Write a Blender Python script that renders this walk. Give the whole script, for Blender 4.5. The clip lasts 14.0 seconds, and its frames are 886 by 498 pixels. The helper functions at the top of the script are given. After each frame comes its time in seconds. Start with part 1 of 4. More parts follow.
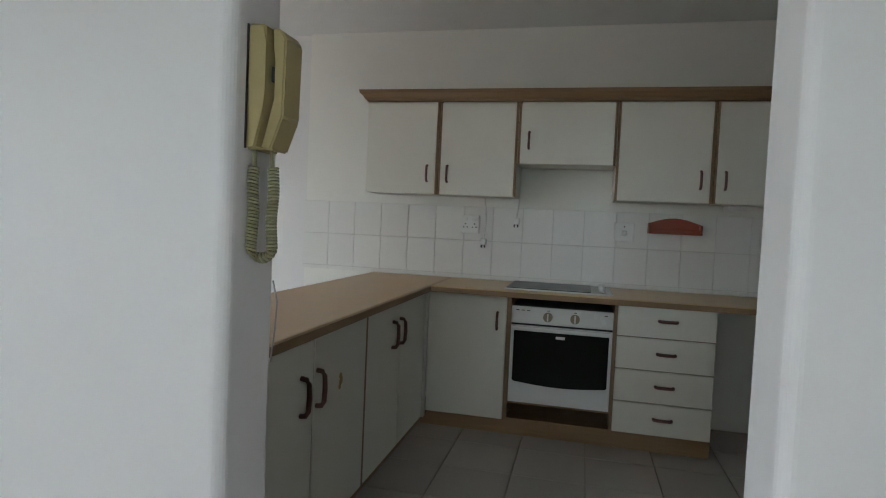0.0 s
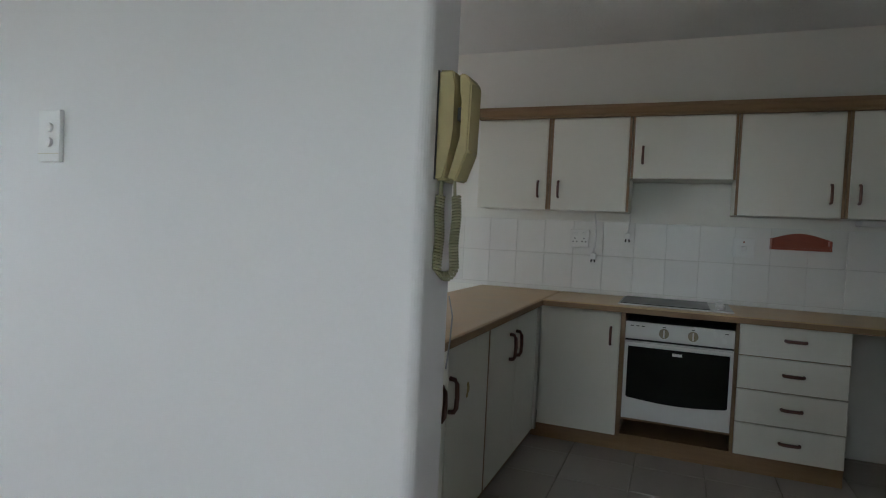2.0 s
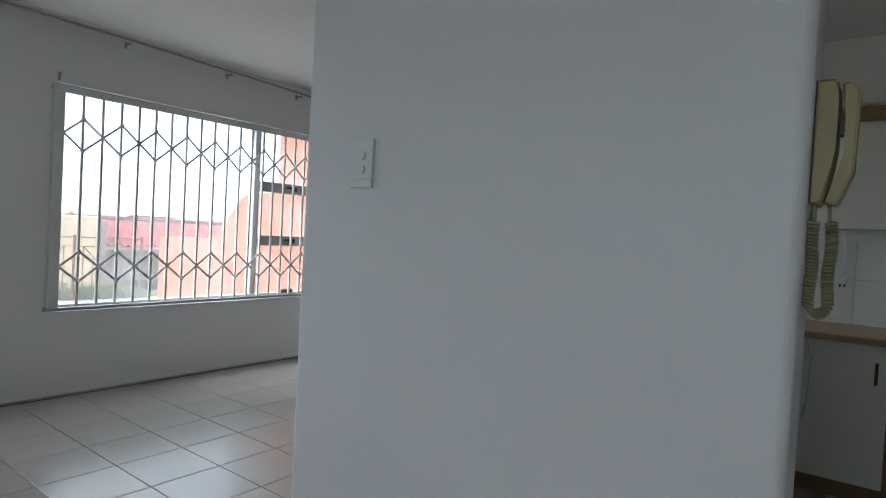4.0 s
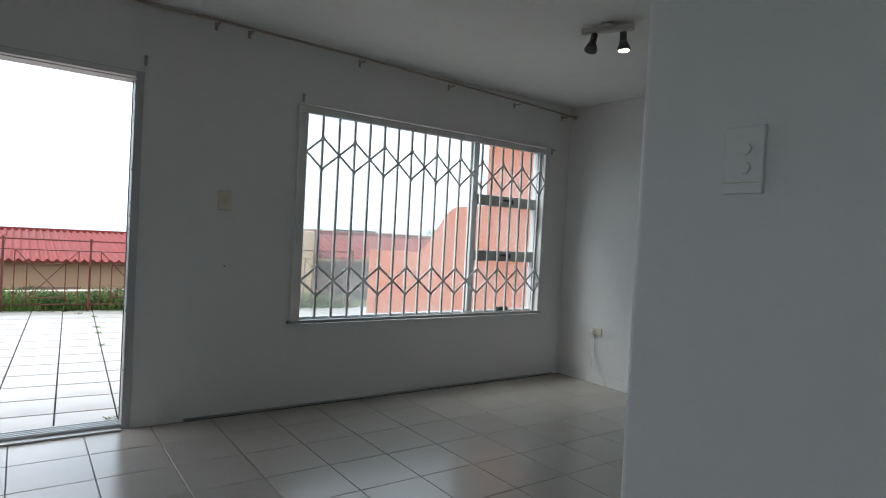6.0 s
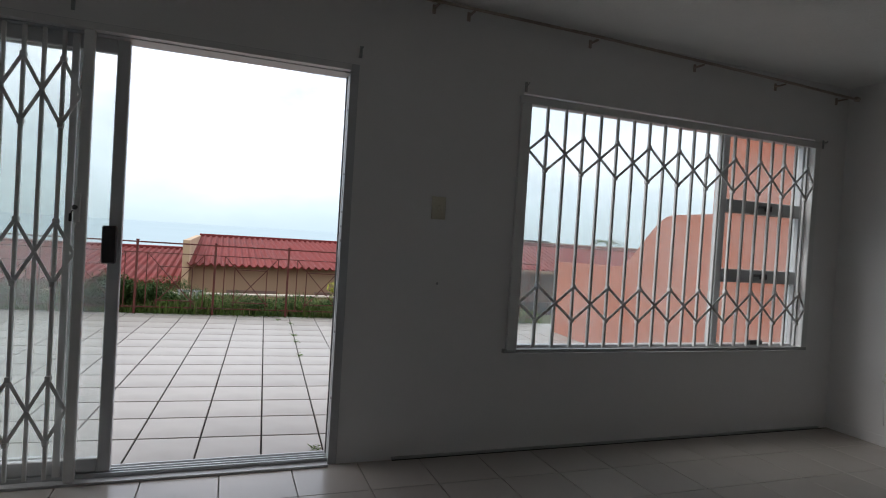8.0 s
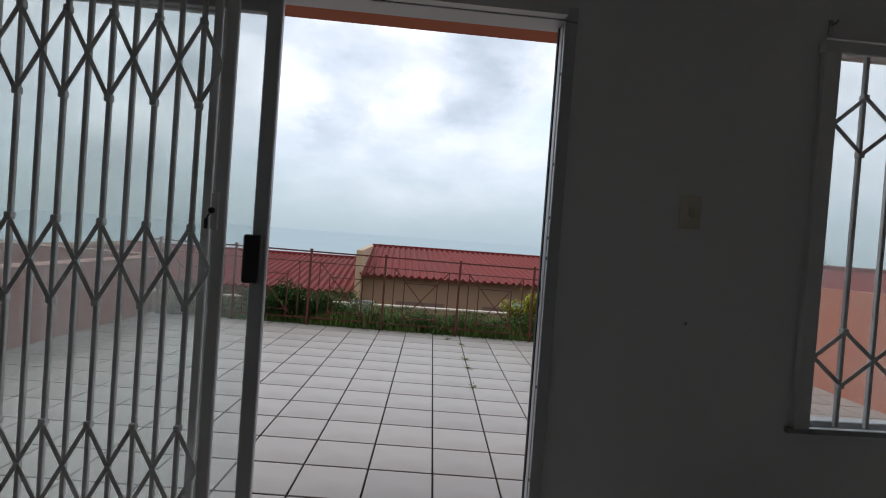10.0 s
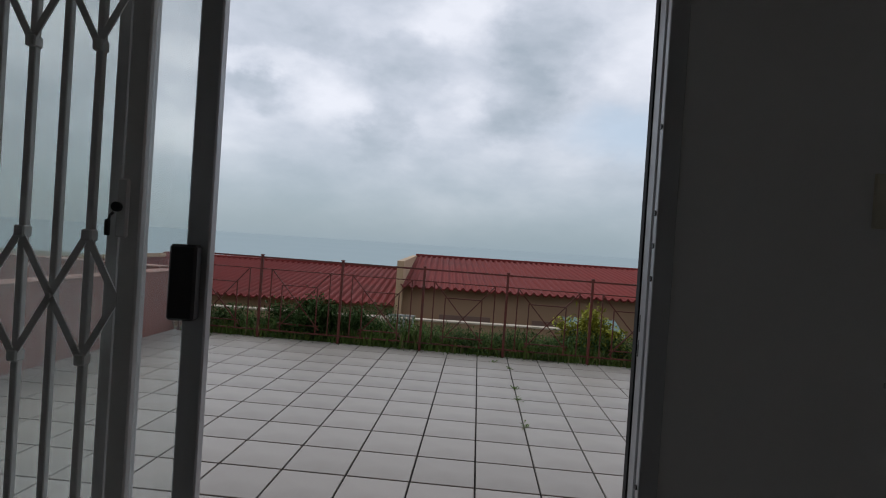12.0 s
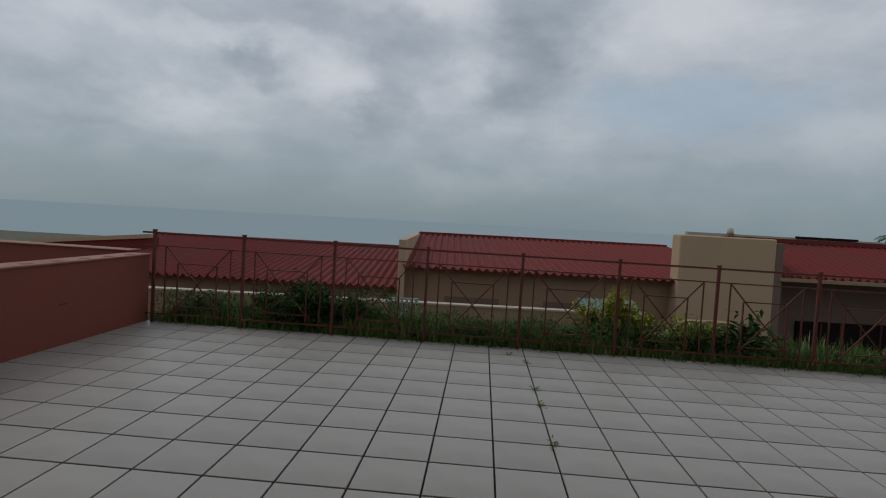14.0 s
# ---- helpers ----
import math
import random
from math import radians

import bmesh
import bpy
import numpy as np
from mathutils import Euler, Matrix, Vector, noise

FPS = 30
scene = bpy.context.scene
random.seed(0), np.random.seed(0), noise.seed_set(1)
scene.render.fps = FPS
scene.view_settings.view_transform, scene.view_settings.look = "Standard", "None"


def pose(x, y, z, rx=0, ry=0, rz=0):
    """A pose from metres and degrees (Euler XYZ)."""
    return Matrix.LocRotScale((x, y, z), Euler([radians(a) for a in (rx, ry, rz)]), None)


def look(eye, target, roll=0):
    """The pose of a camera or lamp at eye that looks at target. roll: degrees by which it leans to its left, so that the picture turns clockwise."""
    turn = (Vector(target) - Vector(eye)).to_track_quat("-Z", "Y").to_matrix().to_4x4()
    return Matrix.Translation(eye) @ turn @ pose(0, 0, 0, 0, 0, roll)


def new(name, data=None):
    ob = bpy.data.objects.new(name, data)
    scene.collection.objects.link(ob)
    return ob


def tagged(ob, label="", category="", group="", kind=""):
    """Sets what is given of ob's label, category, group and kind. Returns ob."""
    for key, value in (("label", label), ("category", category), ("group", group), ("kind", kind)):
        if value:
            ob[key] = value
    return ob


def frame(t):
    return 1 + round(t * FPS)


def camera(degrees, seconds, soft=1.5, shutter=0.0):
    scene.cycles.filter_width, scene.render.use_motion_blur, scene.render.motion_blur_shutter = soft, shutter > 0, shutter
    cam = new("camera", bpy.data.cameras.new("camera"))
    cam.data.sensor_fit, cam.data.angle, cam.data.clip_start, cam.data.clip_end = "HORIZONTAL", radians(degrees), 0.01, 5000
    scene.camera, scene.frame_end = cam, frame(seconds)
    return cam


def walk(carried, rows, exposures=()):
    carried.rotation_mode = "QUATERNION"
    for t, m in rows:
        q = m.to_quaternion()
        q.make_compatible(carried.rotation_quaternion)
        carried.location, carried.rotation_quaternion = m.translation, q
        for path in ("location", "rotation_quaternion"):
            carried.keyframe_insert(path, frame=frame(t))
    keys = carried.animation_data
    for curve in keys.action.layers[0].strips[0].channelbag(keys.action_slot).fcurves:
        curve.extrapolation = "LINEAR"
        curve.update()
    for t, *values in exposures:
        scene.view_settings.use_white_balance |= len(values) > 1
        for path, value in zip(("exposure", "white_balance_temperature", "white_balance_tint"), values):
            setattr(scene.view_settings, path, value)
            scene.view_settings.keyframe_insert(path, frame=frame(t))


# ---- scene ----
cam = camera(74.0, 14.0, soft=1.1)
PATH = [
    (0, (-0.3, -4.835, 1.21), (1.645, -4.376, 1.12), 2.6),
    (0.5, (-0.326, -4.811, 1.211), (1.606, -4.302, 1.128), 2.6),
    (1, (-0.361, -4.784, 1.218), (1.555, -4.214, 1.14), 2.6),
    (1.5, (-0.404, -4.753, 1.22), (1.487, -4.106, 1.15), 2.6),
    (2, (-0.444, -4.716, 1.225), (1.413, -3.975, 1.159), 2.7),
    (2.5, (-0.495, -4.681, 1.22), (1.321, -3.845, 1.161), 2.6),
    (3, (-0.542, -4.647, 1.215), (1.209, -3.682, 1.161), 2.7),
    (3.5, (-0.554, -4.568, 1.223), (1.126, -3.483, 1.169), 2.9),
    (4, (-0.562, -4.395, 1.235), (1.034, -3.189, 1.184), 3.15),
    (4.2, (-0.562, -4.336, 1.233), (0.987, -3.072, 1.185), 3.2),
    (6.5, (-0.561, -3.681, 1.233), (0.505, -1.989, 1.191), 3.1),
    (7, (-0.549, -3.466, 1.247), (0.405, -1.708, 1.205), 3.2),
    (7.5, (-0.575, -3.294, 1.239), (0.251, -1.473, 1.197), 3.4),
    (8, (-0.604, -3.077, 1.234), (0.087, -1.201, 1.192), 3.6),
    (8.5, (-0.639, -2.87, 1.235), (-0.082, -0.949, 1.193), 3.8),
    (9, (-0.628, -2.623, 1.233), (-0.238, -0.662, 1.186), 3.9),
    (11.5, (-0.538, -1.527, 1.227), (-0.522, 0.473, 1.201), 4.2),
    (12, (-0.521, -1.346, 1.229), (-0.527, 0.654, 1.21), 3.8),
    (12.5, (-0.542, -1.157, 1.236), (-0.559, 0.843, 1.22), 3.7),
    (13, (-0.573, -0.957, 1.218), (-0.589, 1.043, 1.187), 3.6),
    (13.5, (-0.578, -0.753, 1.213), (-0.587, 1.246, 1.134), 3.4),
    (14, (-0.541, -0.525, 1.228), (-0.556, 1.472, 1.13), 3.1),
]
EXPOSURES = [(0, 4.2, 6480, 10), (1.5, 4.1, 6400, 10), (3, 3.6, 6200, 9), (4.2, 3.18, 6080, 9), (6.3, 2.35, 6250, 6), (7.5, 1.78, 6500, 11), (9, 1.25, 6450, 13), (11.5, 0.5, 6450, 13), (12.5, 0.25, 6450, 12), (13.5, -0.06, 6450, 11), (14, -0.22, 6450, 9)]
walk(cam, [(t, look(eye, target, roll)) for t, eye, target, roll in PATH], EXPOSURES)

# ---- world, sun ----
world = bpy.data.worlds.new("sky")
scene.world = world
world.use_nodes = True
wn, wl = world.node_tree.nodes, world.node_tree.links
wn.clear()
w_out = wn.new("ShaderNodeOutputWorld")
w_bg = wn.new("ShaderNodeBackground")
w_bg.inputs["Strength"].default_value = 0.1
w_sky = wn.new("ShaderNodeTexSky")
w_sky.sky_type = "NISHITA"
w_sky.sun_disc = False
w_sky.sun_elevation = radians(50)
w_sky.sun_rotation = radians(-65)
w_co = wn.new("ShaderNodeTexCoord")


def sky_math(op, a, b=None, c=None):
    n = wn.new("ShaderNodeMath")
    n.operation = op
    for k, v in enumerate((a, b, c)):
        if v is None:
            continue
        if isinstance(v, (int, float)):
            n.inputs[k].default_value = v
        else:
            wl.new(v, n.inputs[k])
    return n.outputs[0]


def sky_noise(scale, detail, rough, stretch, shift):
    m = wn.new("ShaderNodeMapping")
    m.inputs["Location"].default_value = shift
    m.inputs["Scale"].default_value = stretch
    wl.new(w_co.outputs["Generated"], m.inputs["Vector"])
    n = wn.new("ShaderNodeTexNoise")
    n.inputs["Scale"].default_value, n.inputs["Detail"].default_value, n.inputs["Roughness"].default_value = scale, detail, rough
    wl.new(m.outputs["Vector"], n.inputs["Vector"])
    return n


# ragged edges for the single clouds
w_rag = sky_noise(9.0, 5, 0.6, (1, 1, 1.4), (0.2, 0.5, 0.1))
w_off = wn.new("ShaderNodeVectorMath")
w_off.operation = "SUBTRACT"
w_off.inputs[1].default_value = (0.5, 0.5, 0.5)
wl.new(w_rag.outputs["Color"], w_off.inputs[0])
w_dir = wn.new("ShaderNodeVectorMath")
w_dir.operation = "MULTIPLY_ADD"
w_dir.inputs[1].default_value = (0.13, 0.13, 0.1)
wl.new(w_off.outputs["Vector"], w_dir.inputs[0])
wl.new(w_co.outputs["Generated"], w_dir.inputs[2])


def cloud(at, wide, high, strength):
    """A soft cloud round a direction, strength added to the layer's tone."""
    d = wn.new("ShaderNodeVectorMath")
    d.operation = "SUBTRACT"
    d.inputs[1].default_value = at
    wl.new(w_dir.outputs["Vector"], d.inputs[0])
    m = wn.new("ShaderNodeVectorMath")
    m.operation = "MULTIPLY"
    m.inputs[1].default_value = (1 / wide, 1 / (wide + 0.15), 1 / high)
    wl.new(d.outputs["Vector"], m.inputs[0])
    ln = wn.new("ShaderNodeVectorMath")
    ln.operation = "LENGTH"
    wl.new(m.outputs["Vector"], ln.inputs[0])
    r = wn.new("ShaderNodeMapRange")
    r.interpolation_type = "SMOOTHERSTEP"
    r.inputs["From Min"].default_value, r.inputs["From Max"].default_value = 0.15, 1.25
    r.inputs["To Min"].default_value, r.inputs["To Max"].default_value = strength, 0.0
    wl.new(ln.outputs["Value"], r.inputs["Value"])
    return r.outputs["Result"]


w_wide = sky_noise(4.5, 6, 0.55, (1.0, 1.0, 2.2), (0.35, 0.8, 0.15))
w_tone = sky_math("MULTIPLY_ADD", w_wide.outputs["Fac"], 0.7, 0.06)
w_fine = sky_noise(11.0, 5, 0.55, (1.0, 1.0, 1.9), (0.9, 0.1, 0.4))
w_tone = sky_math("MULTIPLY_ADD", w_fine.outputs["Fac"], 0.3, w_tone)
for at, wide, high, strength in (
        ((0.14, 0.944, 0.32), 0.1, 0.12, -0.3), ((0.12, 0.95, 0.255), 0.07, 0.06, -0.08), ((-0.31, 0.92, 0.228), 0.055, 0.045, -0.24),
        ((-0.115, 0.976, 0.175), 0.055, 0.075, -0.22), ((0.085, 0.977, 0.195), 0.07, 0.05, -0.2), ((-0.53, 0.829, 0.135), 0.1, 0.06, -0.2),
        ((-0.1, 0.95, 0.29), 0.13, 0.045, -0.16), ((-0.4, 0.9, 0.2), 0.1, 0.03, -0.12), ((-0.2, 0.96, 0.3), 0.08, 0.04, -0.1),
        ((-0.01, 0.94, 0.36), 0.1, 0.05, 0.22), ((-0.45, 0.866, 0.14), 0.17, 0.032, 0.2), ((-0.34, 0.91, 0.262), 0.16, 0.028, 0.2),
        ((0.3, 0.9, 0.31), 0.24, 0.1, 0.14), ((-0.19, 0.96, 0.21), 0.09, 0.04, 0.16), ((-0.56, 0.8, 0.28), 0.16, 0.035, 0.14), ((0.02, 0.97, 0.24), 0.05, 0.04, 0.12)):
    w_tone = sky_math("ADD", w_tone, cloud(at, wide, high, strength))
w_r1 = wn.new("ShaderNodeValToRGB")
els = w_r1.color_ramp.elements
els[0].position, els[0].color = 0.25, (3.1, 3.6, 4.05, 1)
els[1].position, els[1].color = 0.82, (6.7, 6.95, 7.4, 1)
mid = w_r1.color_ramp.elements.new(0.52)
mid.color = (4.75, 5.15, 5.7, 1)
wl.new(w_tone, w_r1.inputs["Fac"])
# thin blue opening between the clouds
w_blue = wn.new("ShaderNodeMix")
w_blue.data_type = "RGBA"
w_blue.inputs["B"].default_value = (3.9, 5.1, 6.3, 1)
wl.new(cloud((0.36, 0.91, 0.19), 0.24, 0.06, 0.6), w_blue.inputs["Factor"])
wl.new(w_r1.outputs["Color"], w_blue.inputs["A"])
w_sep = wn.new("ShaderNodeSeparateXYZ")
wl.new(w_co.outputs["Generated"], w_sep.inputs["Vector"])
w_low = wn.new("ShaderNodeMapRange")
w_low.interpolation_type = "SMOOTHSTEP"
w_low.inputs["From Min"].default_value, w_low.inputs["From Max"].default_value = -0.03, 0.22
wl.new(sky_math("MULTIPLY_ADD", w_wide.outputs["Fac"], 0.06, sky_math("ADD", w_sep.outputs["Z"], -0.03)), w_low.inputs["Value"])
w_haze = wn.new("ShaderNodeMix")
w_haze.data_type = "RGBA"
w_haze.inputs["A"].default_value = (2.3, 3.0, 3.4, 1)
w_mix = wn.new("ShaderNodeMix")
w_mix.data_type = "RGBA"
w_mix.inputs["Factor"].default_value = 0.93
wl.new(w_low.outputs["Result"], w_haze.inputs["Factor"])
wl.new(w_blue.outputs["Result"], w_haze.inputs["B"])
wl.new(w_sky.outputs["Color"], w_mix.inputs["A"])
wl.new(w_haze.outputs["Result"], w_mix.inputs["B"])
wl.new(w_mix.outputs["Result"], w_bg.inputs["Color"])
wl.new(w_bg.outputs["Background"], w_out.inputs["Surface"])
sun = new("sun", bpy.data.lights.new("sun", "SUN"))
sun.data.energy, sun.data.angle, sun.data.color = 0.8, radians(30), (1.0, 0.985, 0.96)
sun.matrix_basis = look((-34, 16, 45), (0, 0, 0))


# ---- materials ----
def material(name, base, rough=0.6, metal=0.0, vary=0.12, scale=6.0, fine=90.0, bump=0.08, stain=None, stain_at=(0.55, 0.75), each=0.0, spec=0.5, stretch=(1, 1, 1), depth=0.004):
    m = bpy.data.materials.new(name)
    m.use_nodes = True
    n, l = m.node_tree.nodes, m.node_tree.links
    b = n["Principled BSDF"]
    b.inputs["Roughness"].default_value = rough
    b.inputs["Metallic"].default_value = metal
    b.inputs["Specular IOR Level"].default_value = spec
    co = n.new("ShaderNodeTexCoord")
    mp = n.new("ShaderNodeMapping")
    mp.inputs["Scale"].default_value = stretch
    l.new(co.outputs["Object"], mp.inputs["Vector"])
    big = n.new("ShaderNodeTexNoise")
    big.inputs["Scale"].default_value, big.inputs["Detail"].default_value = scale, 4
    small = n.new("ShaderNodeTexNoise")
    small.inputs["Scale"].default_value, small.inputs["Detail"].default_value = fine, 3
    l.new(mp.outputs["Vector"], big.inputs["Vector"])
    l.new(mp.outputs["Vector"], small.inputs["Vector"])
    mix = n.new("ShaderNodeMix")
    mix.data_type = "RGBA"
    mix.inputs["A"].default_value = (*[c * (1 - vary) for c in base], 1)
    mix.inputs["B"].default_value = (*[min(1, c * (1 + vary)) for c in base], 1)
    add = n.new("ShaderNodeMath")
    add.operation = "MULTIPLY_ADD"
    add.inputs[1].default_value = 0.3
    l.new(small.outputs["Fac"], add.inputs[0])
    half = n.new("ShaderNodeMath")
    half.operation = "MULTIPLY"
    half.inputs[1].default_value = 0.7
    l.new(big.outputs["Fac"], half.inputs[0])
    l.new(half.outputs[0], add.inputs[2])
    l.new(add.outputs[0], mix.inputs["Factor"])
    colour = mix.outputs["Result"]
    if stain:
        spot = n.new("ShaderNodeTexNoise")
        spot.inputs["Scale"].default_value, spot.inputs["Detail"].default_value = scale * 0.45, 6
        l.new(co.outputs["Object"], spot.inputs["Vector"])
        rg = n.new("ShaderNodeMapRange")
        rg.inputs["From Min"].default_value, rg.inputs["From Max"].default_value = stain_at
        rg.inputs["To Max"].default_value = 0.8
        l.new(spot.outputs["Fac"], rg.inputs["Value"])
        sm = n.new("ShaderNodeMix")
        sm.data_type = "RGBA"
        sm.inputs["B"].default_value = (*stain, 1)
        l.new(colour, sm.inputs["A"])
        l.new(rg.outputs["Result"], sm.inputs["Factor"])
        colour = sm.outputs["Result"]
    if each:
        info = n.new("ShaderNodeObjectInfo")
        hs = n.new("ShaderNodeHueSaturation")
        rng = n.new("ShaderNodeMapRange")
        rng.inputs["To Min"].default_value, rng.inputs["To Max"].default_value = 1 - each, 1 + each
        l.new(info.outputs["Random"], rng.inputs["Value"])
        l.new(rng.outputs["Result"], hs.inputs["Value"])
        l.new(colour, hs.inputs["Color"])
        colour = hs.outputs["Color"]
    l.new(colour, b.inputs["Base Color"])
    rr = n.new("ShaderNodeMapRange")
    rr.inputs["To Min"].default_value, rr.inputs["To Max"].default_value = max(0.02, rough - 0.1), min(1, rough + 0.1)
    l.new(big.outputs["Fac"], rr.inputs["Value"])
    l.new(rr.outputs["Result"], b.inputs["Roughness"])
    if bump:
        bp = n.new("ShaderNodeBump")
        bp.inputs["Strength"].default_value, bp.inputs["Distance"].default_value = bump, depth
        l.new(small.outputs["Fac"], bp.inputs["Height"])
        l.new(bp.outputs["Normal"], b.inputs["Normal"])
    return m


def glass_material(name, haze):
    m = bpy.data.materials.new(name)
    m.use_nodes = True
    n, l = m.node_tree.nodes, m.node_tree.links
    n.remove(n["Principled BSDF"])
    clear = n.new("ShaderNodeBsdfTransparent")
    clear.inputs["Color"].default_value = (0.93, 0.95, 0.94, 1)
    gloss = n.new("ShaderNodeBsdfGlossy")
    gloss.inputs["Roughness"].default_value = 0.02
    fr = n.new("ShaderNodeLayerWeight")
    fr.inputs["Blend"].default_value = 0.5
    pw = n.new("ShaderNodeMath")
    pw.operation = "POWER"
    pw.inputs[1].default_value = 4.0
    l.new(fr.outputs["Facing"], pw.inputs[0])
    sc = n.new("ShaderNodeMath")
    sc.operation = "MULTIPLY_ADD"
    sc.inputs[1].default_value, sc.inputs[2].default_value = 0.6, 0.03
    l.new(pw.outputs[0], sc.inputs[0])
    one = n.new("ShaderNodeMixShader")
    l.new(sc.outputs[0], one.inputs[0])
    l.new(clear.outputs[0], one.inputs[1])
    l.new(gloss.outputs[0], one.inputs[2])
    dust = n.new("ShaderNodeBsdfTranslucent")
    dust.inputs["Color"].default_value = (0.62, 0.63, 0.62, 1)
    co = n.new("ShaderNodeTexCoord")
    ns = n.new("ShaderNodeTexNoise")
    ns.inputs["Scale"].default_value, ns.inputs["Detail"].default_value = 2.2, 5
    l.new(co.outputs["Object"], ns.inputs["Vector"])
    rg = n.new("ShaderNodeMapRange")
    rg.inputs["From Min"].default_value, rg.inputs["From Max"].default_value = 0.3, 0.75
    rg.inputs["To Min"].default_value, rg.inputs["To Max"].default_value = haze * 0.4, haze * 1.5
    l.new(ns.outputs["Fac"], rg.inputs["Value"])
    two = n.new("ShaderNodeMixShader")
    l.new(rg.outputs["Result"], two.inputs[0])
    l.new(one.outputs[0], two.inputs[1])
    l.new(dust.outputs[0], two.inputs[2])
    l.new(two.outputs[0], n["Material Output"].inputs["Surface"])
    return m


M_WALL = material("wall_paint", (0.78, 0.772, 0.766), 0.55, vary=0.03, scale=1.4, fine=60, bump=0.12, depth=0.002)
M_KWALL = material("kitchen_wall_paint", (0.825, 0.818, 0.768), 0.45, vary=0.05, scale=1.6, fine=70, bump=0.15, depth=0.002)
M_CEIL = material("ceiling_stipple", (0.81, 0.81, 0.795), 0.85, vary=0.05, scale=9, fine=70, bump=0.6, depth=0.006)
M_TILE = material("floor_tile", (0.41, 0.378, 0.348), 0.22, vary=0.05, scale=3.5, fine=40, bump=0.02, each=0.03)
M_GROUT = material("grout", (0.29, 0.265, 0.235), 0.9, vary=0.25, scale=8, fine=120, bump=0.3)
M_PTILE = material("patio_tile", (0.31, 0.285, 0.255), 0.38, vary=0.06, scale=2.6, fine=35, bump=0.03, each=0.05, stain=(0.2, 0.185, 0.16), stain_at=(0.46, 0.74))
M_PGROUT = material("dirty_grout", (0.026, 0.023, 0.019), 0.95, vary=0.3, scale=5, fine=90, bump=0.5)
M_WTILE = material("wall_tile", (0.78, 0.775, 0.745), 0.3, vary=0.025, scale=3, fine=30, bump=0.015, each=0.03)
M_WGROUT = material("wall_grout", (0.62, 0.61, 0.57), 0.9, vary=0.12, scale=7, fine=90, bump=0.2)
M_CAB = material("white_melamine", (0.79, 0.775, 0.695), 0.38, vary=0.025, scale=2.4, fine=50, bump=0.02, stain=(0.6, 0.56, 0.46), stain_at=(0.68, 0.9))
M_WOOD = material("oak_edge", (0.27, 0.17, 0.09), 0.5, vary=0.3, scale=5, fine=60, bump=0.12, stretch=(14, 1, 14))
M_TOP = material("worktop_laminate", (0.56, 0.395, 0.225), 0.42, vary=0.22, scale=9, fine=110, bump=0.03)
M_PULL = material("brown_plastic", (0.14, 0.062, 0.045), 0.42, vary=0.12, scale=20, fine=120, bump=0.05)
M_OVEN = material("oven_enamel", (0.74, 0.74, 0.72), 0.25, vary=0.02, scale=4, fine=60, bump=0.01)
M_BLACK = material("black_glass", (0.012, 0.014, 0.012), 0.2, vary=0.1, scale=5, fine=60, bump=0.0, spec=0.06)
M_DARK = material("black_plastic", (0.02, 0.02, 0.022), 0.45, vary=0.2, scale=20, fine=120, bump=0.05)
M_HOB = material("ceramic_hob", (0.03, 0.03, 0.032), 0.32, spec=0.25, vary=0.15, scale=6, fine=90, bump=0.02)
M_STEEL = material("brushed_steel", (0.55, 0.54, 0.52), 0.35, metal=1.0, vary=0.08, scale=12, fine=160, bump=0.05)
M_KNOB = material("knob_metal", (0.28, 0.24, 0.17), 0.35, metal=0.8, vary=0.1, scale=20, fine=100, bump=0.02)
M_IVORY = material("aged_ivory_plastic", (0.42, 0.345, 0.16), 0.45, vary=0.06, scale=8, fine=90, bump=0.03)
M_CORD = material("coiled_cord", (0.3, 0.29, 0.17), 0.55, vary=0.1, scale=30, fine=120, bump=0.05)
M_WHITE = material("white_plastic", (0.8, 0.8, 0.78), 0.4, vary=0.03, scale=10, fine=80, bump=0.02)
M_CREAM = material("cream_plastic", (0.66, 0.62, 0.5), 0.45, vary=0.05, scale=10, fine=80, bump=0.02)
M_GLUE = material("yellowed_glue", (0.42, 0.33, 0.14), 0.6, vary=0.4, scale=60, fine=200, bump=0.3)
M_REDWOOD = material("red_stained_wood", (0.33, 0.085, 0.05), 0.4, vary=0.22, scale=12, fine=90, bump=0.06, stretch=(1, 1, 5))
M_ALU = material("white_aluminium", (0.52, 0.53, 0.54), 0.38, metal=0.15, vary=0.05, scale=6, fine=90, bump=0.03)
M_GATE = material("white_powder_coat", (0.72, 0.72, 0.71), 0.38, vary=0.06, scale=14, fine=120, bump=0.05)
M_GREYFRAME = material("grey_aluminium", (0.36, 0.37, 0.37), 0.42, metal=0.3, vary=0.07, scale=8, fine=90, bump=0.04)
M_RUBBER = material("black_gasket", (0.015, 0.015, 0.015), 0.7, vary=0.2, scale=20, fine=90, bump=0.1)
M_GLASS = glass_material("salty_window_glass", 0.1)
M_GLASS_W = glass_material("window_glass", 0.12)
M_ROD = material("curtain_rod", (0.42, 0.34, 0.29), 0.5, metal=0.2, vary=0.2, scale=20, fine=90, bump=0.05)
M_ORANGE = material("terracotta_plaster", (0.36, 0.108, 0.054), 0.85, vary=0.1, scale=1.6, fine=45, bump=0.35, stain=(0.26, 0.085, 0.05), stain_at=(0.56, 0.85))
# terracotta darkened for the left patio walls, their shade put into the colour
M_ORANGE_SHADED = material("shaded_terracotta_plaster", (0.215, 0.056, 0.036), 0.85, vary=0.1, scale=1.6, fine=45, bump=0.35, stain=(0.16, 0.05, 0.035), stain_at=(0.56, 0.85))
